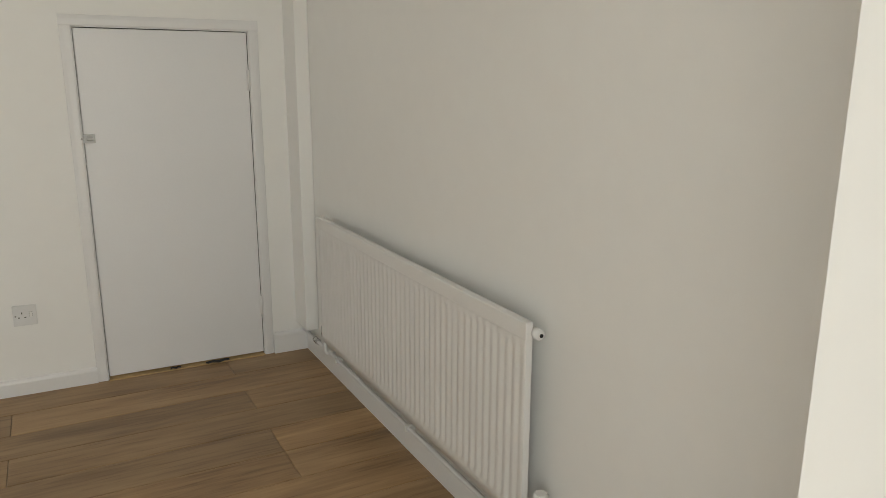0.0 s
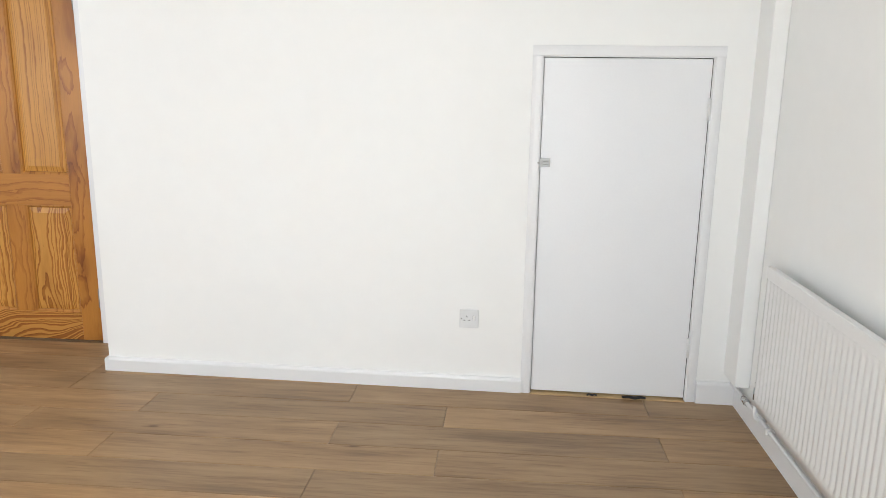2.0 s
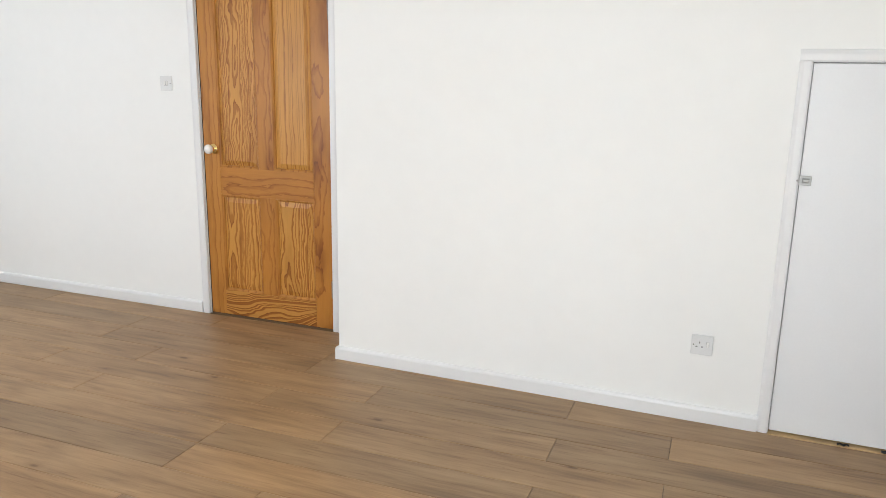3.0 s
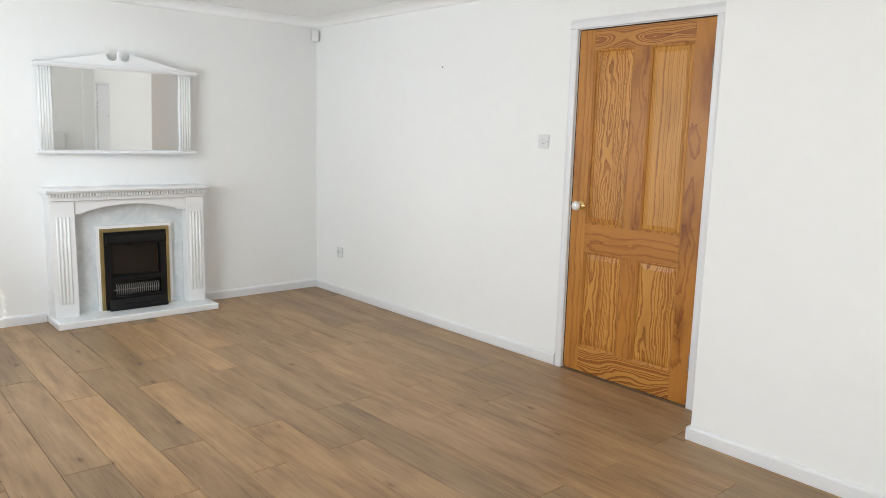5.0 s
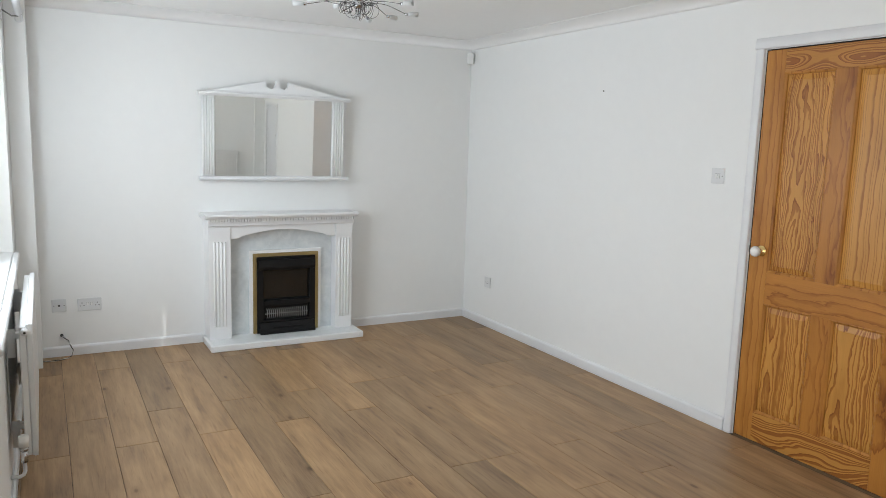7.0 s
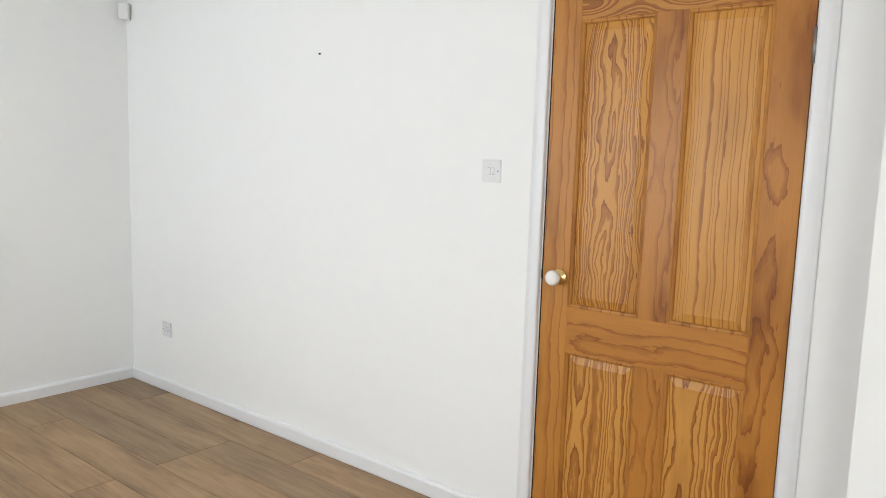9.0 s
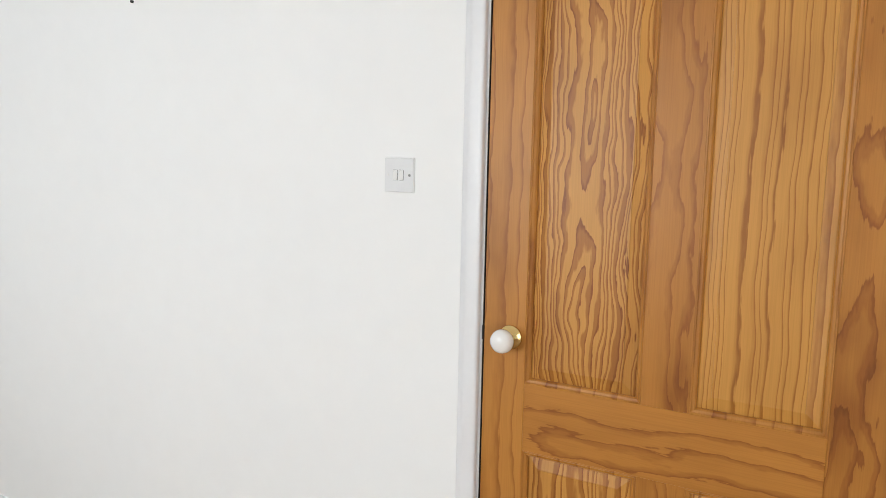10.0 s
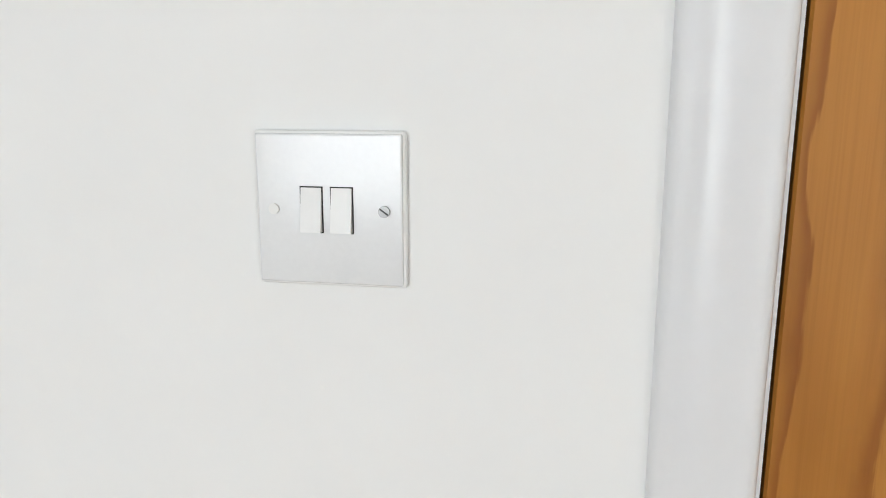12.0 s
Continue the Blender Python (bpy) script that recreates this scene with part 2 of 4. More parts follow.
# chrome again, with the dark reflections of thin wires put into its colour
CHROME_DARK_REFLECT = paint("chrome_wire_dark_reflect", (0.16, 0.16, 0.165), 0.22, 0.05, 20.0, 300.0, 0.02, metal=1.0)
CERAMIC = paint("white_ceramic", (0.84, 0.83, 0.80), 0.08, 0.01, 20.0, 300.0, 0.0, coat=0.5)
MARBLE = marble("pale_grey_marble", (0.56, 0.60, 0.61), (0.67, 0.71, 0.72), (0.77, 0.80, 0.80))
WHITEMARBLE = marble("white_marble", (0.72, 0.74, 0.74), (0.78, 0.80, 0.80), (0.84, 0.85, 0.85))
LAMINATE = laminate("oak_laminate")
SUBFLOOR = paint("dark_underlay", (0.05, 0.035, 0.025), 0.8, 0.1)
BROWNWOOD = paint("brown_threshold", (0.16, 0.095, 0.05), 0.5, 0.15, 9.0, 120.0, 0.1)
PALEWOOD = paint("bare_pine", (0.52, 0.36, 0.18), 0.6, 0.15, 9.0, 120.0, 0.1)
HONEY, AMBER, RUST = (0.560, 0.272, 0.058), (0.375, 0.146, 0.025), (0.245, 0.078, 0.012)
TAN, TAN_MID, TAN_DARK = (0.440, 0.186, 0.033), (0.372, 0.146, 0.025), (0.270, 0.092, 0.014)
PINE_FIGURED = pine("pine_figured_panel", "z", HONEY, AMBER, RUST, 1.0, 80.0, 0.03, 0.22, 1.6, 0.85, 0.50, 0.52, 0.080, 0.01, 0.7)
PINE_STRAIGHT = pine("pine_straight_panel", "z", HONEY, (0.500, 0.232, 0.047), (0.320, 0.120, 0.020), 2.0, 56.0, 0.0, 0.06, 0.7, 0.28, 0.40, 0.66, 0.026, 0.36, 0.0)
PINE_BANDED = pine("pine_banded_panel", "z", HONEY, AMBER, RUST, 3.0, 58.0, 0.02, 0.16, 1.2, 0.60, 0.50, 0.56, 0.055, 0.07, 0.4)
PINE_ARCHED = pine("pine_arched_panel", "z", HONEY, (0.360, 0.138, 0.023), RUST, 14.0, 76.0, 0.03, 0.20, 1.3, 0.80, 0.50, 0.53, 0.075, 0.05, 0.3)
PINE_STILE = pine("pine_stile", "z", (0.475, 0.208, 0.040), (0.430, 0.180, 0.033), (0.320, 0.118, 0.020), 5.0, 24.0, 0.03, 0.18, 1.0, 0.35, 0.80, 0.70, 0.050, 0.07, 0.0)
PINE_KNOTTY = pine("pine_knotty_stile", "z", TAN, (0.360, 0.138, 0.023), (0.270, 0.092, 0.014), 6.0, 26.0, 0.03, 0.30, 2.0, 0.80, 1.0, 0.60, 0.085, 0.03, 0.25)
PINE_MUNTIN = pine("pine_muntin", "z", TAN, (0.375, 0.148, 0.025), (0.300, 0.106, 0.017), 7.0, 25.0, 0.03, 0.26, 1.7, 0.70, 0.95, 0.64, 0.075, 0.03, 0.3)
PINE_RAIL = pine("pine_rail", "x", TAN, (0.365, 0.142, 0.024), (0.280, 0.096, 0.015), 8.0, 24.0, 0.04, 0.26, 2.4, 0.90, 0.95, 0.62, 0.075, 0.03, 0.2)
PINE_BOLD = pine("pine_bold_rail", "x", (0.510, 0.240, 0.050), (0.285, 0.098, 0.016), (0.195, 0.058, 0.009), 9.0, 105.0, 0.02, 0.40, 1.5, 0.35, 0.3, 0.48, 0.045, 0.09, 0.0)
PINE_EYED = pine("pine_eyed_rail", "x", (0.480, 0.215, 0.042), (0.300, 0.106, 0.018), (0.210, 0.064, 0.010), 10.0, 78.0, 0.0, 0.20, 2.2, 0.45, 0.4, 0.48, 0.035, 0.01, 0.5)
MIRROR = paint("silvered_mirror", (0.88, 0.89, 0.88), 0.06, 0.0, 3.0, 50.0, 0.0, metal=1.0)
CABLEMAT = paint("black_cable", (0.03, 0.03, 0.03), 0.5, 0.1)
WHITECABLE = paint("white_cable", (0.7, 0.69, 0.66), 0.5, 0.05)
FROSTED = translucent("frosted_glass", (0.88, 0.89, 0.89), 0.5)
PANE = glass("window_glass")
SLAT = translucent("blind_slat", (0.85, 0.84, 0.80), 0.45)
UPVC = paint("white_upvc", (0.84, 0.85, 0.86), 0.28, 0.01, 6.0, 100.0, 0.02)
PAVING = paint("concrete_paving", (0.50, 0.475, 0.43), 0.85, 0.2, 2.0, 40.0, 0.4)
MIRROR.node_tree.nodes["Principled BSDF"].inputs["Roughness"].default_value = 0.02
for link in list(MIRROR.node_tree.links):
    if link.to_socket.name in ("Roughness", "Normal"):
        MIRROR.node_tree.links.remove(link)

# ---- mesh helpers ----
OFFSET = {}


def box(x0, x1, y0, y1, z0, z1, bevel=0.0, seg=1, bm=None):
    fresh = bmesh.new()
    bmesh.ops.create_cube(fresh, size=1.0)
    for v in fresh.verts:
        v.co = Vector((x0 + (v.co.x + 0.5) * (x1 - x0), y0 + (v.co.y + 0.5) * (y1 - y0), z0 + (v.co.z + 0.5) * (z1 - z0)))
    if bevel:
        bmesh.ops.bevel(fresh, geom=fresh.edges[:], offset=bevel, segments=seg, profile=0.5, affect="EDGES")
    return merge(bm, fresh)


def merge(bm, other):
    if bm is None:
        return other
    me = bpy.data.meshes.new("join")
    other.to_mesh(me)
    bm.from_mesh(me)
    other.free()
    bpy.data.meshes.remove(me)
    return bm


def cyl(centre, r, length, axis="z", seg=20, r2=None, bm=None, bevel=0.0):
    fresh = bmesh.new()
    bmesh.ops.create_cone(fresh, cap_ends=True, segments=seg, radius1=r, radius2=r if r2 is None else r2, depth=length)
    if bevel:
        bmesh.ops.bevel(fresh, geom=[e for e in fresh.edges if len(e.link_faces) == 2 and any(len(f.verts) > 4 for f in e.link_faces)],
                        offset=bevel, segments=2, affect="EDGES")
    turn = {"z": Matrix(), "x": Matrix.Rotation(radians(90), 4, "Y"), "y": Matrix.Rotation(radians(-90), 4, "X")}[axis]
    bmesh.ops.transform(fresh, matrix=Matrix.Translation(centre) @ turn, verts=fresh.verts)
    for f in fresh.faces:
        f.smooth = len(f.verts) == 4
    return merge(bm, fresh)


def lathe(profile, seg=28, bm=None, m=None):
    """Turn (radius, height) pairs about z."""
    fresh = bmesh.new()
    rings = []
    for r, z in profile:
        rings.append([fresh.verts.new((r * math.cos(2 * math.pi * i / seg), r * math.sin(2 * math.pi * i / seg), z)) for i in range(seg)])
    for a, b in zip(rings, rings[1:]):
        for i in range(seg):
            f = fresh.faces.new((a[i], a[(i + 1) % seg], b[(i + 1) % seg], b[i]))
            f.smooth = True
    fresh.faces.new(rings[0][::-1])
    fresh.faces.new(rings[-1])
    if m is not None:
        bmesh.ops.transform(fresh, matrix=m, verts=fresh.verts)
    bmesh.ops.recalc_face_normals(fresh, faces=fresh.faces[:])
    return merge(bm, fresh)


def tube(points, r, seg=8, bm=None):
    """A round rod along points."""
    fresh = bmesh.new()
    pts = [Vector(p) for p in points]
    rings = []
    side = None
    for i, p in enumerate(pts):
        d = (pts[min(i + 1, len(pts) - 1)] - pts[max(i - 1, 0)]).normalized()
        if side is None:
            side = d.orthogonal().normalized()
        side = (side - d * side.dot(d)).normalized()
        up = d.cross(side)
        rings.append([fresh.verts.new(p + r * (math.cos(2 * math.pi * k / seg) * side + math.sin(2 * math.pi * k / seg) * up)) for k in range(seg)])
    for a, b in zip(rings, rings[1:]):
        for k in range(seg):
            f = fresh.faces.new((a[k], a[(k + 1) % seg], b[(k + 1) % seg], b[k]))
            f.smooth = True
    fresh.faces.new(rings[0][::-1])
    fresh.faces.new(rings[-1])
    return merge(bm, fresh)


def prism(outline, axis, lo, hi, bm=None):
    """A flat outline pushed along an axis. For axis x the outline is (y, z), for y (x, z), for z (x, y)."""
    fresh = bmesh.new()

    def place(a, b, c):
        return {"x": (c, a, b), "y": (a, c, b), "z": (a, b, c)}[axis]

    front = [fresh.verts.new(place(a, b, lo)) for a, b in outline]
    rear = [fresh.verts.new(place(a, b, hi)) for a, b in outline]
    fresh.faces.new(front)
    fresh.faces.new(rear[::-1])
    n = len(outline)
    for i in range(n):
        fresh.faces.new((front[i], rear[i], rear[(i + 1) % n], front[(i + 1) % n]))
    bmesh.ops.recalc_face_normals(fresh, faces=fresh.faces[:])
    return merge(bm, fresh)


def softened(bm, limit=40):
    """Shade across all but the sharp edges."""
    for f in bm.faces:
        f.smooth = True
    for e in bm.edges:
        e.smooth = len(e.link_faces) == 2 and e.calc_face_angle() < radians(limit)
    return bm


def arc(c, r, a0, a1, n=10):
    return [(c[0] + r * math.cos(radians(a0 + (a1 - a0) * i / n)), c[1] + r * math.sin(radians(a0 + (a1 - a0) * i / n))) for i in range(n + 1)]


def part(name, bm, material, parent=None, label=""):
    """One mesh object, authored in its thing's own coordinates."""
    lo = Vector([min(v.co[i] for v in bm.verts) for i in range(3)])
    hi = Vector([max(v.co[i] for v in bm.verts) for i in range(3)])
    mid = (lo + hi) / 2
    bmesh.ops.translate(bm, vec=-mid, verts=bm.verts)
    me = bpy.data.meshes.new(name)
    bm.to_mesh(me)
    bm.free()
    me.materials.append(material)
    ob = new(name, me)
    base = Vector((0, 0, 0))
    if parent is not None:
        ob.parent = parent
        base = OFFSET[parent.name]
    ob.location = mid - base
    OFFSET[ob.name] = mid
    if label:
        tagged(ob, label)
    return ob


def thing(name, m, label, category, group="", kind=""):
    root = new(name)
    root.empty_display_size = 0.1
    root.matrix_basis = m
    OFFSET[root.name] = Vector((0, 0, 0))
    return tagged(root, label, category, group, kind)


def structure(name, bm, material, label="", category=""):
    return tagged(part(name, bm, material), label, category, kind="structure")


# ---- the room: plan in metres, fireplace wall at x = 0, door wall at y = 0 ----
EAST, SOUTH, STEP_X, STEP_Y, CEILING = 6.845, -3.33, 3.932, -0.36, 2.315
DOOR = (2.862, 3.692, 1.985)        # pine door: left edge, right edge, top
CUP = (5.949, 6.620, 1.474)         # cupboard door
WIN = (0.62, 2.65, 0.80, 2.04)      # window opening
PATIO = (4.60, 6.385, 2.08)          # patio door opening

w = box(-0.15, DOOR[0] - 0.034, 0, 0.12, -0.02, CEILING)
w = box(DOOR[0] - 0.034, DOOR[1] + 0.034, 0, 0.12, DOOR[2] + 0.036, CEILING, bm=w)
w = box(DOOR[1] + 0.034, STEP_X + 0.12, 0, 0.12, -0.02, CEILING, bm=w)
structure("wall_north", w, WALL, "white emulsion wall around the pine door", "wall")
w = box(STEP_X, STEP_X + 0.12, STEP_Y + 0.12, 0, -0.02, CEILING)
w = box(STEP_X, CUP[0] - 0.03, STEP_Y, STEP_Y + 0.12, -0.02, CEILING, bm=w)
w = box(CUP[0] - 0.03, CUP[1] + 0.03, STEP_Y, STEP_Y + 0.12, CUP[2] + 0.032, CEILING, bm=w)
w = box(CUP[1] + 0.03, EAST + 0.15, STEP_Y, STEP_Y + 0.12, -0.02, CEILING, bm=w)
structure("wall_cupboard", w, WALL, "white emulsion wall standing proud around the low cupboard door", "wall")
structure("wall_cupboard_back", box(STEP_X + 0.12, EAST + 0.15, 0.5, 0.6, -0.02, CEILING), WALL, "plain wall behind the cupboard", "wall")
structure("wall_hall", box(-0.15, STEP_X + 0.12, 1.2, 1.3, -0.02, CEILING), WALL, "plain hall wall behind the pine door", "wall")
structure("wall_west", box(-0.15, 0, SOUTH - 0.26, 0, -0.02, CEILING), WALL, "white emulsion chimney wall", "wall")
structure("wall_east", box(EAST, EAST + 0.15, SOUTH, STEP_Y, -0.02, CEILING), WALL, "white emulsion wall behind the long radiator", "wall")
w = box(0, WIN[0], SOUTH - 0.26, SOUTH, -0.02, CEILING)
w = box(WIN[0], WIN[1], SOUTH - 0.26, SOUTH, -0.02, WIN[2], bm=w)
w = box(WIN[0], WIN[1], SOUTH - 0.26, SOUTH, WIN[3], CEILING, bm=w)
w = box(WIN[1], PATIO[0], SOUTH - 0.26, SOUTH, -0.02, CEILING, bm=w)
w = box(PATIO[0], PATIO[1], SOUTH - 0.26, SOUTH, PATIO[2], CEILING, bm=w)
w = box(PATIO[1], EAST + 0.15, SOUTH - 0.26, SOUTH, -0.02, CEILING, bm=w)
structure("wall_south", w, WALL, "white emulsion wall with window and patio door", "wall")
structure("ceiling", box(-0.15, EAST + 0.15, SOUTH - 0.26, 1.3, CEILING, CEILING + 0.15), CEIL, "plain white ceiling", "ceiling")
structure("ground", box(-300, 300, -300, 300, -0.4, -0.16), PAVING, "grey paved ground outside", "ground")
structure("subfloor", box(-0.15, EAST + 0.15, SOUTH - 0.26, 1.3, -0.15, -0.012), SUBFLOOR, "dark underlay beneath the planks", "floor")


# coving: a shallow concave quarter between wall and ceiling
def coving(name, points):
    """points: corner plan points along the wall faces, in order, the room on the left-hand side."""
    prof = [(0.0, -0.068), (0.002, -0.068)] + [(0.078 - 0.072 * math.cos(radians(a)), -0.066 + 0.060 * math.sin(radians(a))) for a in range(0, 91, 10)] + [(0.084, -0.004), (0.084, 0.0), (0.0, 0.0)]
    bm = bmesh.new()
    rows = []
    n = len(points)
    for i, p in enumerate(points):
        p = Vector(p)
        d0 = (p - Vector(points[i - 1])).normalized() if i else None
        d1 = (Vector(points[i + 1]) - p).normalized() if i < n - 1 else None
        d0, d1 = d0 or d1, d1 or d0
        n0, n1 = Vector((-d0.y, d0.x)), Vector((-d1.y, d1.x))
        mitre = (n0 + n1) / (1 + n0.dot(n1))
        rows.append([bm.verts.new((p.x + mitre.x * a, p.y + mitre.y * a, CEILING - 0.001 + b)) for a, b in prof])
    k = len(prof)
    for a, b in zip(rows, rows[1:]):
        for j in range(k):
            f = bm.faces.new((a[j], b[j], b[(j + 1) % k], a[(j + 1) % k]))
            f.smooth = 2 <= j <= 10
    bm.faces.new(rows[0])
    bm.faces.new(rows[-1][::-1])
    bmesh.ops.recalc_face_normals(bm, faces=bm.faces[:])
    return structure(name, bm, CEIL, "white plaster coving under the ceiling", "coving")


coving("coving", [(EAST, SOUTH), (EAST, STEP_Y), (STEP_X, STEP_Y), (STEP_X, 0), (0, 0), (0, SOUTH), (EAST, SOUTH)])


# skirting boards: chamfered tops
def skirting(name, a, b, inward, height=0.068, thick=0.016):
    a, b, inward = Vector(a), Vector(b), Vector(inward)
    prof = [(0, 0), (thick, 0), (thick, height - 0.014), (thick - 0.003, height - 0.006), (thick - 0.009, height), (0, height)]
    bm = bmesh.new()
    ends = [[bm.verts.new((p.x + inward.x * u, p.y + inward.y * u, v)) for u, v in prof] for p in (a, b)]
    bm.faces.new(ends[0])
    bm.faces.new(ends[1][::-1])
    for j in range(len(prof)):
        bm.faces.new((ends[0][j], ends[1][j], ends[1][(j + 1) % 6], ends[0][(j + 1) % 6]))
    bmesh.ops.recalc_face_normals(bm, faces=bm.faces[:])
    return structure(name, bm, GLOSS, "white gloss skirting board along the wall", "skirting board")


skirting("baseboard_north", (0.0, 0), (DOOR[0] - 0.062, 0), (0, -1))
skirting("baseboard_return", (STEP_X, STEP_Y - 0.016), (STEP_X, -0.001), (-1, 0))
skirting("baseboard_cupboard", (STEP_X, STEP_Y), (CUP[0] - 0.047, STEP_Y), (0, -1))
skirting("baseboard_corner", (CUP[1] + 0.05, STEP_Y), (EAST, STEP_Y), (0, -1), 0.10, 0.020)
w = box(EAST - 0.062, EAST - 0.0005, STEP_Y - 0.215, STEP_Y - 0.0005, 0.140, CEILING - 0.002, 0.004, 2)
structure("pipe_boxing", w, WALL, "white painted boxing that hides a pipe in the corner", "pipe boxing")
skirting("baseboard_east", (EAST, SOUTH), (EAST, STEP_Y - 0.072), (-1, 0), 0.085)
structure("pipe_boxing_southwest", box(0.0005, 0.25, SOUTH + 0.0005, -3.215, 0.0, CEILING - 0.002, 0.004, 2), WALL, "white painted boxing in the corner beside the window", "pipe boxing")
skirting("baseboard_west", (0, -3.214), (0, -2.197), (1, 0))
skirting("baseboard_west", (0, -1.066), (0, -0.016), (1, 0))
skirting("baseboard_south", (0.251, SOUTH), (PATIO[0], SOUTH), (0, 1))


# ---- pine door with lining and architrave ----
def architrave(name, x0, x1, top, face_y, width, label, t=0.016):
    """A moulded frame round an opening in a wall that faces -y; the opening is x0..x1, z 0..top."""
    frame_root = thing(name, pose(0, face_y, 0), label, "door frame", kind="structure")

    def strip(u0, u1):
        shape = [(0, 0), (0, 0.66), (0.02, 0.80), (0.06, 0.91), (0.12, 0.97), (0.20, 1.0), (0.50, 0.99), (0.60, 0.95), (0.68, 0.88), (0.74, 0.79), (0.79, 0.70), (0.84, 0.63), (0.89, 0.58), (0.94, 0.50), (0.98, 0.38), (1, 0.22), (1, 0)]
        return [(u0 + (u1 - u0) * u, -t * v) for u, v in shape]

    for side in (0, 1):
        prof = strip(x0 - 0.004, x0 - width) if side == 0 else strip(x1 + 0.004, x1 + width)
        part("jamb_moulding", softened(prism(prof, "z", 0, top + 0.004)), GLOSS, frame_root)
    prof = [(y, z) for z, y in strip(top + 0.004, top + width)]
    part("head_moulding", softened(prism(prof, "x", x0 - width, x1 + width)), GLOSS, frame_root)
    return frame_root


architrave("door_frame", DOOR[0] - 0.004, DOOR[1] + 0.004, DOOR[2] + 0.003, 0.0, 0.058, "white gloss architrave round the pine door")
w = box(DOOR[0] - 0.034, DOOR[0] - 0.003, 0.001, 0.119, 0, DOOR[2] + 0.003)
w = box(DOOR[1] + 0.003, DOOR[1] + 0.034, 0.001, 0.119, 0, DOOR[2] + 0.003, bm=w)
w = box(DOOR[0] - 0.034, DOOR[1] + 0.034, 0.001, 0.119, DOOR[2] + 0.0035, DOOR[2] + 0.036, bm=w)
w = box(DOOR[0] - 0.003, DOOR[0] + 0.012, 0.049, 0.085, 0, DOOR[2], bm=w)
w = box(DOOR[1] - 0.012, DOOR[1] + 0.003, 0.049, 0.085, 0, DOOR[2], bm=w)
structure("door_lining", w, GLOSS, "white gloss door lining with stops", "door lining")
# dark strips added on the lining, so the gap's shade is in their colour
w = box(DOOR[0] - 0.003, DOOR[0] - 0.0022, 0.003, 0.048, 0, DOOR[2])
w = box(DOOR[1] + 0.0022, DOOR[1] + 0.003, 0.003, 0.048, 0, DOOR[2], bm=w)
w = box(DOOR[0] - 0.0022, DOOR[1] + 0.0022, 0.003, 0.048, DOOR[2] + 0.0025, DOOR[2] + 0.0033, bm=w)
structure("door_seal", w, DARK, "thin dark strip that paints shade into the gap round the pine door", "door seal")
structure("threshold", box(DOOR[0] - 0.003, DOOR[1] + 0.003, 0.002, 0.10, -0.012, 0.003), BROWNWOOD, "wooden threshold strip under the pine door", "threshold")

door = thing("door_1", pose(DOOR[0], 0.004, 0.006), "closed orange-stained pine four-panel door with a white knob", "door", kind="structure")
DW, DH, DT = DOOR[1] - DOOR[0], DOOR[2] - 0.008, 0.040
LST, RST, MUN0, MUN1 = 0.105, DW - 0.108, 0.370, 0.470
BOT, LOCK0, LOCK1, TOP = 0.152, 0.724, 0.884, 1.868
part("stile", box(0, LST, 0, DT, 0, DH, 0.0015), PINE_STILE, door)
part("stile", box(RST, DW, 0, DT, 0, DH, 0.0015), PINE_KNOTTY, door, "stile with rusty blotches and knots")
part("rail", box(LST, RST, 0.0005, DT, 0, BOT, 0.0008), PINE_BOLD, door, "bottom rail with bold wavy grain")
part("rail", box(LST, RST, 0.0005, DT, LOCK0, LOCK1, 0.0008), PINE_RAIL, door)
part("rail", box(LST, RST, 0.0005, DT, TOP, DH, 0.0008), PINE_EYED, door)
part("muntin", box(MUN0, MUN1, 0.0005, DT, BOT, LOCK0, 0.0008), PINE_MUNTIN, door)
part("muntin", box(MUN0, MUN1, 0.0005, DT, LOCK1, TOP, 0.0008), PINE_MUNTIN, door)


def raised_panel(x0, x1, z0, z1, wood):
    """A fielded panel and the moulding that holds it."""
    bm = bmesh.new()
    rows = []
    for inset, y in ((0.0, 0.012), (0.014, 0.012), (0.016, 0.0112), (0.040, 0.0062), (0.0405, 0.0045)):
        rows.append([bm.verts.new(c) for c in ((x0 + inset, y, z0 + inset), (x1 - inset, y, z0 + inset), (x1 - inset, y, z1 - inset), (x0 + inset, y, z1 - inset))])
    for a, b in zip(rows, rows[1:]):
        for i in range(4):
            bm.faces.new((a[i], a[(i + 1) % 4], b[(i + 1) % 4], b[i]))
    bm.faces.new(rows[-1])
    rear = [bm.verts.new((v.co.x, 0.026, v.co.z)) for v in rows[0]]
    for i in range(4):
        bm.faces.new((rear[i], rear[(i + 1) % 4], rows[0][(i + 1) % 4], rows[0][i]))
    bm.faces.new(rear[::-1])
    bmesh.ops.recalc_face_normals(bm, faces=bm.faces[:])
    field = part("panel", bm, wood, door)
    bm = bmesh.new()
    rows = []
    for inset, y in ((0.0, 0.0012), (0.0025, 0.0008), (0.0045, 0.0030), (0.0090, 0.0042), (0.0125, 0.0080), (0.0130, 0.0118)):
        rows.append([bm.verts.new(c) for c in ((x0 + inset, y, z0 + inset), (x1 - inset, y, z0 + inset), (x1 - inset, y, z1 - inset), (x0 + inset, y, z1 - inset))])
    rows.append([bm.verts.new((v.co.x, 0.0118, v.co.z)) for v in rows[0]])
    for a, b in zip(rows, rows[1:] + rows[:1]):
        for i in range(4):
            bm.faces.new((a[i], a[(i + 1) % 4], b[(i + 1) % 4], b[i]))
    bmesh.ops.recalc_face_normals(bm, faces=bm.faces[:])
    part("moulding", bm, PINE_STILE, field)


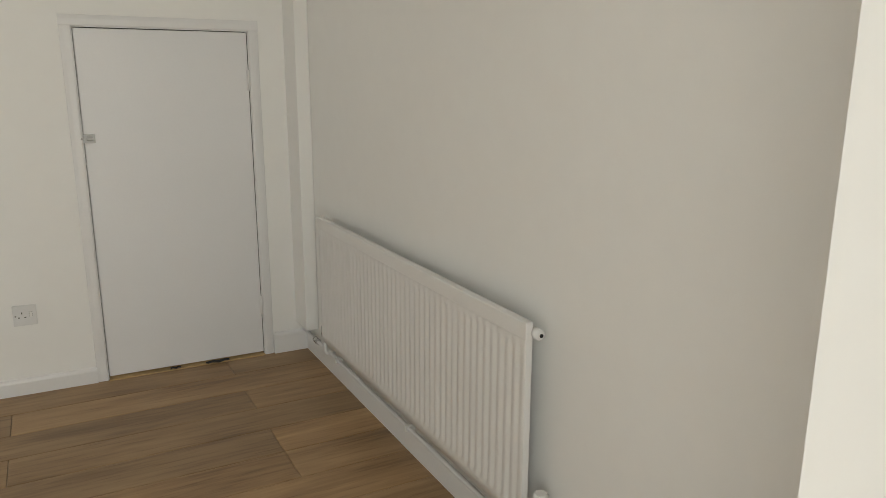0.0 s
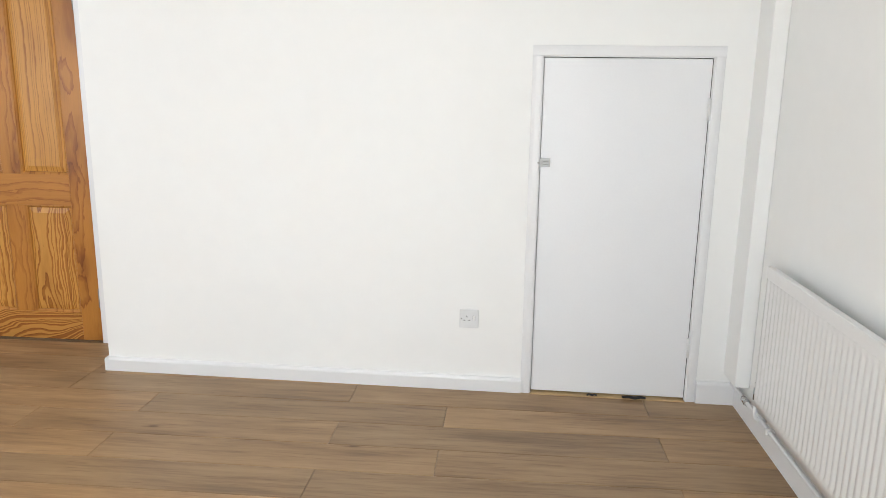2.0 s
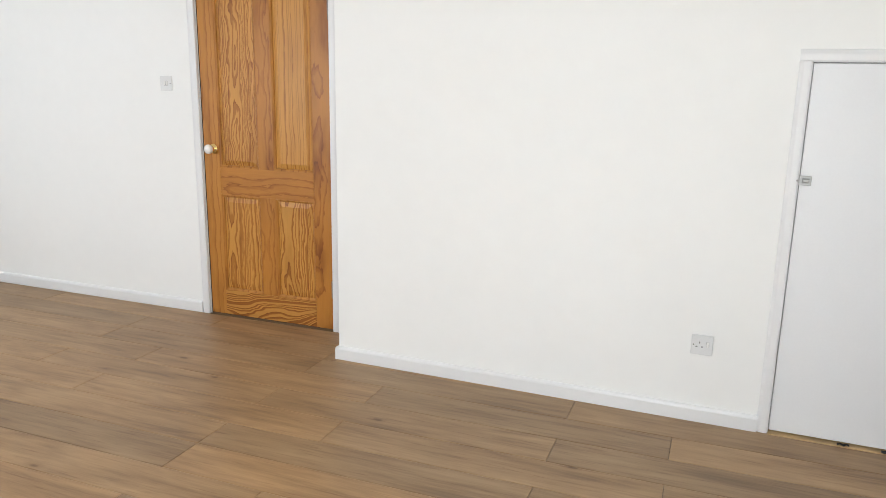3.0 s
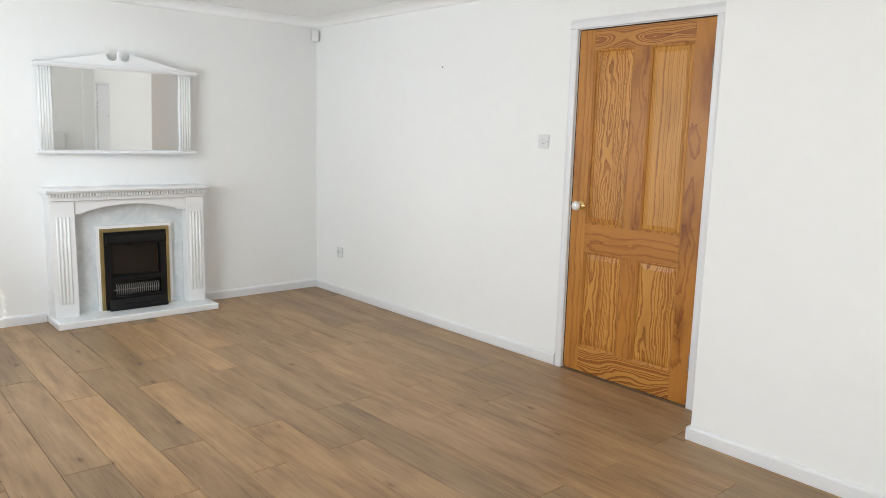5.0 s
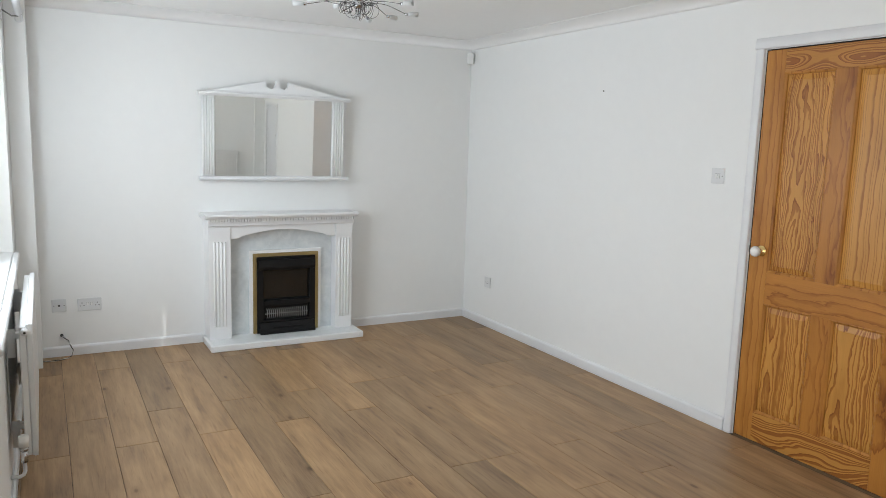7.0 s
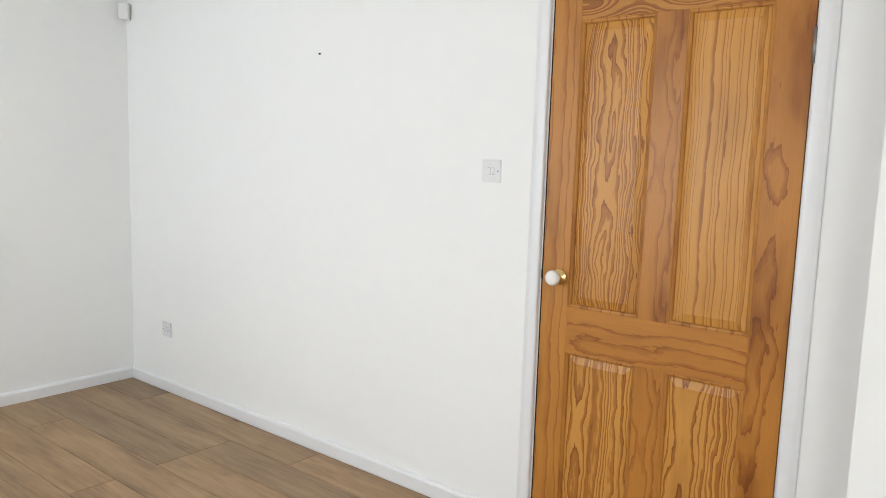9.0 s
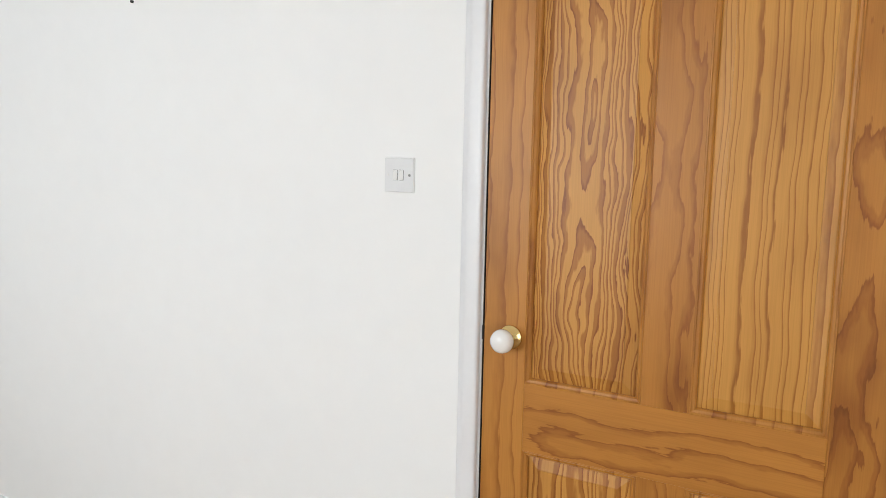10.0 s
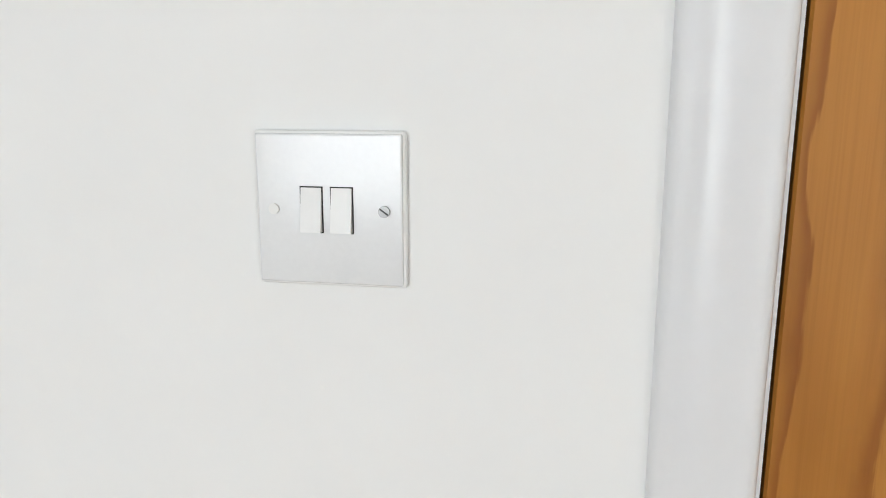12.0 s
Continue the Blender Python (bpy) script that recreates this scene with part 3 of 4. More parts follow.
for px0, px1 in ((LST, MUN0), (MUN1, RST)):
    raised_panel(px0, px1, BOT, LOCK0, PINE_ARCHED if px0 > LST else PINE_BANDED)
    raised_panel(px0, px1, LOCK1, TOP, PINE_STRAIGHT if px0 > LST else PINE_FIGURED)

KX, KZ = 0.068, 0.988
to_room = Matrix.Translation((KX, 0, KZ)) @ Matrix.Rotation(radians(90), 4, "X")
knob = part("door_knob", lathe([(0.0085, 0.012), (0.0085, 0.026), (0.012, 0.030), (0.0215, 0.034), (0.0265, 0.041), (0.0275, 0.048), (0.0255, 0.056), (0.019, 0.062), (0.010, 0.0655), (0.002, 0.0665)], m=to_room), CERAMIC, door, "round white ceramic door knob")
part("rose", lathe([(0.0285, -0.001), (0.0285, 0.003), (0.027, 0.005), (0.023, 0.0055), (0.021, 0.0085), (0.014, 0.010), (0.0115, 0.016), (0.0115, 0.024)], m=to_room), BRASS, knob, "polished brass backing rose")
part("latch", box(-0.004, 0.0005, -0.0045, 0.02, KZ - 0.014, KZ + 0.020, 0.001), DARK, door, "dark latch in the door edge")
for hz in (0.235, 1.735):
    hinge = part("hinge", cyl((DW + 0.003, -0.006, hz), 0.0055, 0.10, seg=12, bevel=0.001), GREYSTEEL, door, "grey steel butt hinge")
    part("leaf", box(DW - 0.0012, DW + 0.0022, -0.003, 0.02, hz - 0.05, hz + 0.05), GREYSTEEL, hinge)

# ---- cupboard door ----
architrave("cupboard_frame", CUP[0] - 0.003, CUP[1] + 0.003, CUP[2] + 0.004, STEP_Y, 0.047, "white gloss architrave round the low cupboard door", 0.010)
w = box(CUP[0] - 0.03, CUP[0] - 0.0035, STEP_Y + 0.001, STEP_Y + 0.119, 0, CUP[2] + 0.004)
w = box(CUP[1] + 0.0035, CUP[1] + 0.03, STEP_Y + 0.001, STEP_Y + 0.119, 0, CUP[2] + 0.004, bm=w)
w = box(CUP[0] - 0.03, CUP[1] + 0.03, STEP_Y + 0.001, STEP_Y + 0.119, CUP[2] + 0.0045, CUP[2] + 0.032, bm=w)
w = box(CUP[0] - 0.004, CUP[0] + 0.010, STEP_Y + 0.046, STEP_Y + 0.07, 0, CUP[2], bm=w)
w = box(CUP[1] - 0.010, CUP[1] + 0.004, STEP_Y + 0.046, STEP_Y + 0.07, 0, CUP[2], bm=w)
structure("cupboard_lining", w, GLOSS, "white gloss lining of the cupboard opening", "door lining")
# added dark strips stand for the shade in this door's narrow gap
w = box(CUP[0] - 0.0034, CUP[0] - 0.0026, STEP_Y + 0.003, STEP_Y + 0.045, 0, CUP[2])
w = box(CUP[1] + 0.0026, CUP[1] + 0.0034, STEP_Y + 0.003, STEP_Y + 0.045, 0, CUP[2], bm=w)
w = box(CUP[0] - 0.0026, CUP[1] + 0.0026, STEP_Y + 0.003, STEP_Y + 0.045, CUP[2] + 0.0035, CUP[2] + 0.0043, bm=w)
structure("cupboard_seal", w, DARK, "thin dark strip that paints shade into the gap round the cupboard door", "door seal")
structure("cupboard_threshold", box(CUP[0] - 0.004, CUP[1] + 0.004, STEP_Y - 0.018, STEP_Y + 0.11, -0.012, 0.004), PALEWOOD, "bare pine strip under the cupboard door", "threshold")
cup = thing("door_2", pose(CUP[0], STEP_Y + 0.004, 0.013), "closed low white flush cupboard door under the stairs", "door", kind="structure")
CW, CH = CUP[1] - CUP[0], CUP[2] - 0.013
part("leaf", box(-0.0010, CW + 0.0014, 0, 0.035, 0, CH + 0.0005, 0.0012), CUPDOOR, cup)
for hz in (0.235, 1.262):
    h = part("hinge", box(CW - 0.006, CW + 0.010, -0.0045, 0.001, hz - 0.045, hz + 0.045, 0.001), GLOSS, cup, "white painted hinge")
    part("knuckle", cyl((CW + 0.002, -0.006, hz), 0.0055, 0.088, seg=12), GLOSS, h)
lat = part("latch", box(-0.004, 0.040, -0.004, 0.0005, 1.012, 1.048, 0.001), GREYSTEEL, cup, "small metal cupboard latch")
part("turn_button", box(0.008, 0.032, -0.013, -0.004, 1.022, 1.038, 0.003, 2), GREYSTEEL, lat)
part("screw", cyl((-0.010, -0.0145, 1.030), 0.004, 0.003, "y", 10), GREYSTEEL, lat)


def cloth_scrap(x, width, reach, label):
    """A crumpled rag that pokes out from under the cupboard door."""
    root = thing("cloth_scrap", pose(CUP[0] + x, STEP_Y - 0.020, 0.0045), label, "cloth", "rags under the cupboard door")
    bm = bmesh.new()
    rows = []
    for i in range(13):
        u = i / 12
        edge = reach * math.sin(math.pi * u) ** 0.6 * (0.8 + 0.2 * math.sin(9 * u))
        rows.append([bm.verts.new((width * (u - 0.5), 0.022 - (0.022 + edge) * (1 - v), 0.003 + 0.008 * math.sin(6 * u + 3 * v) ** 2 * (0.4 + 0.6 * (1 - v)))) for v in (0, 0.25, 0.5, 0.75, 1)])
    for a, b in zip(rows, rows[1:]):
        for j in range(4):
            f = bm.faces.new((a[j], a[j + 1], b[j + 1], b[j]))
            f.smooth = True
    bmesh.ops.solidify(bm, geom=bm.faces[:], thickness=0.002)
    part("cloth", bm, CABLEMAT, root)


cloth_scrap(0.455, 0.105, 0.024, "scrap of black cloth poking from under the cupboard door")
cloth_scrap(0.270, 0.045, 0.006, "small dark shred of cloth under the cupboard door")


# the cupboard wall stands a little out of square, its far end further into the room
SKEW = Matrix.Translation((STEP_X, STEP_Y, 0)) @ Matrix.Rotation(radians(-1.1), 4, "Z") @ Matrix.Translation((-STEP_X, -STEP_Y, 0))
for ob in [o for o in scene.objects if o.parent is None and o.name.split(".")[0] in (
        "wall_cupboard", "cupboard_frame", "cupboard_lining", "cupboard_seal", "cupboard_threshold", "door_2",
        "cloth_scrap", "baseboard_cupboard", "baseboard_corner")]:
    ob.matrix_basis = SKEW @ ob.matrix_basis


# ---- radiators ----
def radiator(name, length, height, m, label, flutes, gap=0.075):
    """Pressed-steel panel radiator. It runs along +x, faces -y, its foot at z = 0; the wall is at y = gap."""
    root = thing(name, m, label, "radiator")
    pitch = length / flutes
    bm = box(0.0005, length - 0.0005, 0.0075, 0.020, 0.0005, height - 0.0005, 0.004, 2)
    xs = [(0.0, 0.0), (0.012, 0.0)]
    for i in range(flutes - 1):
        x0 = 0.012 + i * (length - 0.024) / (flutes - 1)
        p = (length - 0.024) / (flutes - 1)
        xs += [(x0 + p * 0.22, 0.0), (x0 + p * 0.36, 0.0045), (x0 + p * 0.64, 0.0045), (x0 + p * 0.78, 0.0)]
    xs += [(length - 0.012, 0.0), (length, 0.0)]
    zs = [(0.0, 0), (0.030, 0), (0.046, 1), (height - 0.078, 1), (height - 0.062, 0), (height, 0)]
    cols = [[bm.verts.new((x, d * k, z)) for z, k in zs] for x, d in xs]
    for a, b in zip(cols, cols[1:]):
        for k in range(len(zs) - 1):
            f = bm.faces.new((a[k], b[k], b[k + 1], a[k + 1]))
            f.smooth = True
    rim = [c[0] for c in cols] + cols[-1][1:] + [c[-1] for c in reversed(cols[:-1])] + cols[0][-2:0:-1]
    back_rim = [bm.verts.new((v.co.x, 0.012, v.co.z)) for v in rim]
    for i in range(len(rim)):
        j = (i + 1) % len(rim)
        bm.faces.new((rim[i], back_rim[i], back_rim[j], rim[j]))
    part("front_panel", bm, ENAMEL, root)
    part("top_band", box(-0.001, length + 0.001, -0.0030, 0.018, height - 0.046, height - 0.002, 0.003, 2), ENAMEL, root)
    if gap > 0.08:
        part("rear_panel", box(0.002, length - 0.002, 0.0205, 0.046, 0.002, height - 0.010, 0.005, 2), ENAMEL, root)
    for x in (0.0, length):
        s = 1 if x else -1
        plug = part("vent_plug", cyl((x + s * 0.008, 0.026, height - 0.030), 0.014, 0.030, "x", 16, bevel=0.004), ENAMEL, root)
        part("vent_screw", cyl((x + s * 0.0235, 0.026, height - 0.030), 0.005, 0.003, "x", 10), DARK, plug)
    for x in (0.16, length - 0.16):
        br = part("bracket", box(x - 0.02, x + 0.02, gap - 0.0065, gap - 0.0005, 0.05, height - 0.05, 0.001), ENAMEL, root, "slotted painted steel wall bracket")
        for bz in (0.08, height - 0.08):
            part("hook", box(x - 0.018, x + 0.018, 0.0465 if gap > 0.08 else 0.020, gap - 0.0065, bz - 0.012, bz + 0.012, 0.002), ENAMEL, br)
            part("cheek", box(x - 0.0215, x - 0.0195, gap - 0.036, gap - 0.0070, bz - 0.09, bz + 0.03, 0.0006), ENAMEL, br)
            part("slot", box(x - 0.004, x + 0.004, gap - 0.0070, gap - 0.0064, height / 2 - 0.03 + (bz - height / 2) * 0.3, height / 2 + 0.03 + (bz - height / 2) * 0.3), DARK, br)
    return root


def valve(root, x, side, thermostatic, drop, reach=0.045, vy=0.026, gap=0.075):
    """A radiator valve at the lower end; its pipe drops and then turns back to the wall."""
    vx = x + side * reach
    body = part("valve", cyl((x + side * reach / 2, vy, 0.03), 0.009, reach + 0.012, "x", 14), CHROME, root, "chrome radiator valve")
    part("valve_body", cyl((vx, vy, 0.022), 0.013, 0.05, "z", 16, bevel=0.002), CHROME, body)
    part("nut", cyl((vx - side * 0.020, vy, 0.03), 0.013, 0.014, "x", 6), CHROME, body)
    if thermostatic:
        part("valve_head", cyl((vx, vy, 0.085), 0.019, 0.05, "z", 20, bevel=0.004), PLASTIC, body, "white thermostatic valve head")
        part("valve_collar", cyl((vx, vy, 0.054), 0.016, 0.012, "z", 20), CHROME, body)
    else:
        part("valve_cap", cyl((vx, vy, 0.058), 0.011, vy, "z", 16, bevel=0.003), PLASTIC, body, "white plastic valve cap")
    part("pipe", tube([(vx, vy, 0.0), (vx, vy, -drop + 0.02), (vx, vy + 0.006, -drop + 0.006), (vx, vy + 0.018, -drop), (vx, gap - 0.001, -drop)], 0.0075, 10), GLOSS, body, "white painted pipe")


RAD_Z = 0.185
rad_e = radiator("radiator", 1.515, 0.542, pose(EAST - 0.075, -0.838, RAD_Z, 0, 0, -90), "long white fluted panel radiator on the wall beside the cupboard", 44)
valve(rad_e, 0.0, -1, False, RAD_Z - 0.10)
valve(rad_e, 1.515, 1, True, RAD_Z - 0.10)
pipe = thing("heating_pipe", pose(EAST, -0.40, 0.1), "white painted heating pipe above the skirting board", "pipe")
part("pipe", tube([(-0.026, -0.02 - 0.1 * i, 0.0) for i in range(23)], 0.008), GLOSS, pipe)
part("elbow", cyl((-0.026, -0.205, 0.0), 0.013, 0.034, "y", 14, bevel=0.002), CHROME, pipe, "chrome compression fitting")
part("nut", cyl((-0.026, -0.232, 0.0), 0.015, 0.014, "y", 6), CHROME, pipe)
for i in range(3):
    part("pipe_clip", box(-0.042, 0.0, -0.5 - 0.7 * i, -0.486 - 0.7 * i, -0.012, 0.012, 0.002), PLASTIC, pipe)

rad_s = radiator("radiator", 1.2, 0.55, pose(2.10, SOUTH + 0.100, 0.18, 0, 0, 180), "white fluted panel radiator under the window sill", 36, 0.100)
valve(rad_s, 0.0, -1, True, 0.06, 0.045, 0.048, 0.100)
valve(rad_s, 1.2, 1, False, 0.06, 0.045, 0.048, 0.100)

# ---- window with closed blind, sill and curtain pole ----
win = thing("window_1", pose(WIN[0], SOUTH - 0.255, WIN[2]), "white plastic window behind a closed blind", "window", kind="structure")
WW, WH = WIN[1] - WIN[0], WIN[3] - WIN[2]
part("window_frame", box(0, WW, 0, 0.06, WH - 0.04, WH, 0.003), UPVC, win)
part("window_frame", box(0, WW, 0, 0.06, 0, 0.06, 0.003), UPVC, win)
for x in (0, WW / 2 - 0.23, WW - 0.06):
    part("window_frame", box(x, x + 0.06, 0.0005, 0.0595, 0.06, WH - 0.04, 0.003), UPVC, win)
for x, x1 in ((0.06, WW / 2 - 0.23), (WW / 2 - 0.17, WW - 0.06)):
    pn = part("pane", box(x, x1, 0.026, 0.032, 0.06, WH - 0.04), PANE, win)
    pn.visible_shadow = False
structure("window_sill", box(WIN[0] - 0.06, WIN[1] + 0.06, SOUTH - 0.002, SOUTH + 0.030, WIN[2] - 0.030, WIN[2] - 0.001, 0.010, 3), GLOSS, "white gloss window board with a rounded nose", "window sill")
structure("window_board", box(WIN[0] + 0.001, WIN[1] - 0.001, SOUTH - 0.193, SOUTH - 0.003, WIN[2] + 0.0005, WIN[2] + 0.006), GLOSS, "white gloss board in the window recess", "window sill")

blind = thing("venetian_blind", pose(WIN[0], SOUTH - 0.170, WIN[2]), "closed white slatted blind glowing with the sun behind it", "blind")
part("headrail", box(0.004, WW - 0.004, -0.02, 0.02, WH - 0.035, WH - 0.002, 0.002), UPVC, blind)
HOLES = (0.238, 0.918)


def slat_mesh():
    """A closed slat, 50 mm, overlapping its neighbour, with a slot for each cord."""
    bm = bmesh.new()
    xs = [0.006]
    for h in HOLES:
        xs += [h + 0.012 - 0.009, h + 0.012 + 0.009]
    xs.append(WW - 0.006)
    vs = [0.0, 0.0165, 0.0350, 0.051]
    grid = [[bm.verts.new((x, -0.006 + 0.012 * v / 0.051 + 0.002 * math.sin(math.pi * v / 0.051), v)) for v in vs] for x in xs]
    for i in range(len(xs) - 1):
        for j in range(3):
            if j == 1 and i % 2 == 1:
                continue
            bm.faces.new((grid[i][j], grid[i + 1][j], grid[i + 1][j + 1], grid[i][j + 1]))
    bmesh.ops.solidify(bm, geom=bm.faces[:], thickness=0.0006)
    me = bpy.data.meshes.new("slat")
    bm.to_mesh(me)
    bm.free()
    me.materials.append(SLAT)
    return me


SLAT_ME = slat_mesh()
for i in range(int((WH - 0.05) / 0.045)):
    sl = new("slat", SLAT_ME)
    sl.parent = blind
    sl.location = (0, 0, 0.012 + 0.045 * i)
part("wand", tube([(WW - 0.05, 0.03, WH - 0.05), (WW - 0.05, 0.034, WH - 0.6)], 0.004), PLASTIC, blind, "thin white tilt wand")

pole = thing("curtain_pole", pose(0, SOUTH + 0.085, 2.12), "white curtain pole above the window", "curtain pole")
part("pole", cyl((1.72, 0, 0), 0.018, 2.70, "x", 18), GLOSS, pole)
for x in (0.36, 3.08):
    part("finial", cyl((x, 0, 0), 0.023, 0.03, "x", 18, bevel=0.004), GLOSS, pole)
for x in (0.62, 1.75, 2.9):
    br = part("bracket", box(x - 0.02, x + 0.02, -0.085, -0.075, -0.045, 0.045, 0.002), GLOSS, pole)
    part("arm", tube([(x, -0.076, 0.01), (x, -0.03, -0.02), (x, 0.0, -0.018), (x, 0.016, -0.004)], 0.004), GREYSTEEL, br)

# ---- patio door ----
patio = thing("patio_door", pose(PATIO[0], SOUTH - 0.22, 0), "white plastic sliding patio door standing open", "patio door", kind="structure")
PW, PH = PATIO[1] - PATIO[0], PATIO[2]
part("door_frame", box(0, 0.05, -0.06, 0.06, 0.03, PH - 0.05, 0.003), UPVC, patio)
part("door_frame", box(PW - 0.05, PW, -0.06, 0.06, 0.03, PH - 0.05, 0.003), UPVC, patio)
part("door_frame", box(0, PW, -0.06, 0.06, PH - 0.05, PH, 0.003), UPVC, patio)
part("track", box(0, PW, -0.06, 0.06, -0.01, 0.03, 0.003), UPVC, patio)
for y0 in (-0.05, 0.005):
    lf = part("sliding_leaf", box(0.052, 0.13, y0, y0 + 0.045, 0.032, PH - 0.055, 0.003), UPVC, patio)
    part("stile", box(0.82, 0.90, y0, y0 + 0.045, 0.032, PH - 0.055, 0.003), UPVC, lf)
    part("rail", box(0.13, 0.82, y0, y0 + 0.045, 0.032, 0.13, 0.003), UPVC, lf)
    part("rail", box(0.13, 0.82, y0, y0 + 0.045, PH - 0.14, PH - 0.055, 0.003), UPVC, lf)
    gl = part("pane", box(0.13, 0.82, y0 + 0.018, y0 + 0.026, 0.13, PH - 0.14), PANE, lf)
    gl.visible_shadow = False

# ---- fireplace ----
CY = -1.640
fire = thing("fireplace", pose(0, CY, 0), "white painted fire surround with fluted legs and pale marble back", "fireplace")
part("hearth", box(0, 0.325, -0.555, 0.572, 0, 0.045, 0.006, 2), SURROUND, fire, "white hearth slab")
part("hearth_inlay", box(0.02, 0.300, -0.535, 0.552, 0.0455, 0.048, 0.001), WHITEMARBLE, fire, "white marble hearth top")
part("back_panel", box(0.03, 0.075, -0.400, 0.400, 0.048, 0.86), MARBLE, fire, "pale grey marble back panel")


def fluted_leg(y0, y1):
    """A pilaster with four flutes cut into its face."""
    z0, z1, x1 = 0.048, 0.862, 0.165
    leg = part("leg", box(0.0, x1, y0, y1, z0, z1, 0.002), SURROUND, fire)
    mid, step = (y0 + y1) / 2, 0.024
    for k in range(4):
        y = mid + (k - 1.5) * step
        part("flute", flute_mesh(y, x1), SURROUND, leg)
    return leg


def flute_mesh(y, x1):
    """A half-round reed on the face of a leg."""
    bm = bmesh.new()
    rows = []
    for z in (0.14, 0.146, 0.745, 0.751):
        k = 0.55 if z in (0.14, 0.751) else 1.0
        rows.append([bm.verts.new((x1 + 0.008 * k * math.sin(radians(a)) - 0.001, y + 0.0085 * k * math.cos(radians(a)), z)) for a in range(0, 181, 30)])
    for a, b in zip(rows, rows[1:]):
        for j in range(6):
            f = bm.faces.new((a[j], a[j + 1], b[j + 1], b[j]))
            f.smooth = True
    bm.faces.new(rows[0])
    bm.faces.new(rows[-1][::-1])
    bmesh.ops.recalc_face_normals(bm, faces=bm.faces[:])
    return bm


fluted_leg(-0.535, -0.380)
fluted_leg(0.402, 0.535)
# frieze with an arched lower edge
out = [(-0.379, 0.862), (-0.379, 0.768), (-0.345, 0.768)]
out += [(-0.345 + 0.045 * i / 5, 0.768 + 0.018 * (i / 5) ** 1.6) for i in range(1, 6)]
out += [(-0.30 + 0.61 * i / 20, 0.786 + 0.042 * math.sin(math.pi * i / 20)) for i in range(1, 20)]
out += [(0.31 + 0.045 * i / 5, 0.786 - 0.018 * (1 - (1 - i / 5) ** 1.6)) for i in range(0, 6)]
out += [(0.401, 0.768), (0.401, 0.862)]
frieze = part("frieze", prism(out, "x", 0.04, 0.155), SURROUND, fire)
part("cornice", box(0, 0.182, -0.540, 0.540, 0.8625, 0.893, 0.003), SURROUND, fire)
mantel = part("mantel_shelf", prism([(0.0, 0.915), (0.215, 0.915), (0.222, 0.919), (0.232, 0.930), (0.238, 0.934), (0.238, 0.946), (0.235, 0.949), (0.0, 0.949)], "y", -0.565, 0.558), SURROUND, fire)
part("bed_mould", box(0, 0.192, -0.548, 0.546, 0.8935, 0.9145, 0.002), SURROUND, fire)
for k in range(56):
    y = -0.538 + k * 1.074 / 55
    part("dentil", box(0.192, 0.211, y - 0.0056, y + 0.0056, 0.894, 0.9145), SURROUND, mantel)
# insert: cream edge, brass trim, black electric fire
part("insert_edge", prism([(-0.233, 0.049), (-0.233, 0.668), (0.307, 0.668), (0.307, 0.049), (0.284, 0.049), (0.284, 0.646), (-0.210, 0.646), (-0.210, 0.049)], "x", 0.0755, 0.098), SURROUND, fire, "cream edge round the fire opening")
insert = thing("electric_fire", pose(0.0, CY + 0.022, 0.049), "black inset electric fire with antique brass trim", "electric fire")
part("brass_trim", prism([(-0.231, 0.0), (-0.231, 0.596), (0.261, 0.596), (0.261, 0.0), (0.236, 0.0), (0.236, 0.572), (-0.207, 0.572), (-0.207, 0.0)], "x", 0.0762, 0.108), BRONZE, insert, "antique brass trim")
case = part("casing", prism([(-0.206, 0.0), (-0.206, 0.571), (0.235, 0.571), (0.235, 0.0), (0.190, 0.0), (0.190, 0.520), (-0.160, 0.520), (-0.160, 0.0)], "x", 0.0765, 0.118), BLACK, insert, "black cast casing")
part("hood", prism([(0.118, 0.470), (0.142, 0.476), (0.150, 0.500), (0.146, 0.548), (0.118, 0.556)], "y", -0.198, 0.226), BLACK, insert, "black sloping hood")
part("rear_plate", box(0.0765, 0.082, -0.159, 0.189, 0.0, 0.519), BLACK, insert)
part("smoked_window", box(0.0825, 0.088, -0.158, 0.188, 0.255, 0.50), BLACKGLASS, insert, "dark smoked glass front")
part("shelf_bar", box(0.083, 0.128, -0.165, 0.195, 0.205, 0.245, 0.004), BLACK, insert)
grate = part("grate_frame", box(0.083, 0.126, -0.165, 0.195, 0.082, 0.100, 0.003), BLACK, insert)
part("grate_backing", box(0.083, 0.09, -0.158, 0.188, 0.101, 0.204), BLACK, insert)
for k in range(21):
    y = -0.135 + k * 0.30 / 20
    part("grate_bar", tube([(0.112, y, 0.102), (0.118, y + 0.003, 0.122), (0.118, y + 0.003, 0.166), (0.112, y, 0.184)], 0.0032, 6), GREYSTEEL, grate, "bright metal grate bar")
part("grate_rod", tube([(0.116, -0.15, 0.144), (0.116, 0.18, 0.144)], 0.003, 6), GREYSTEEL, grate)
part("ash_door", prism([(0.083, 0.001), (0.168, 0.001), (0.168, 0.020), (0.150, 0.040), (0.130, 0.078), (0.083, 0.080)], "y", -0.192, 0.222), BLACK, insert)
part("ash_rib", box(0.142, 0.156, -0.10, 0.14, 0.036, 0.050, 0.003), BLACK, insert)

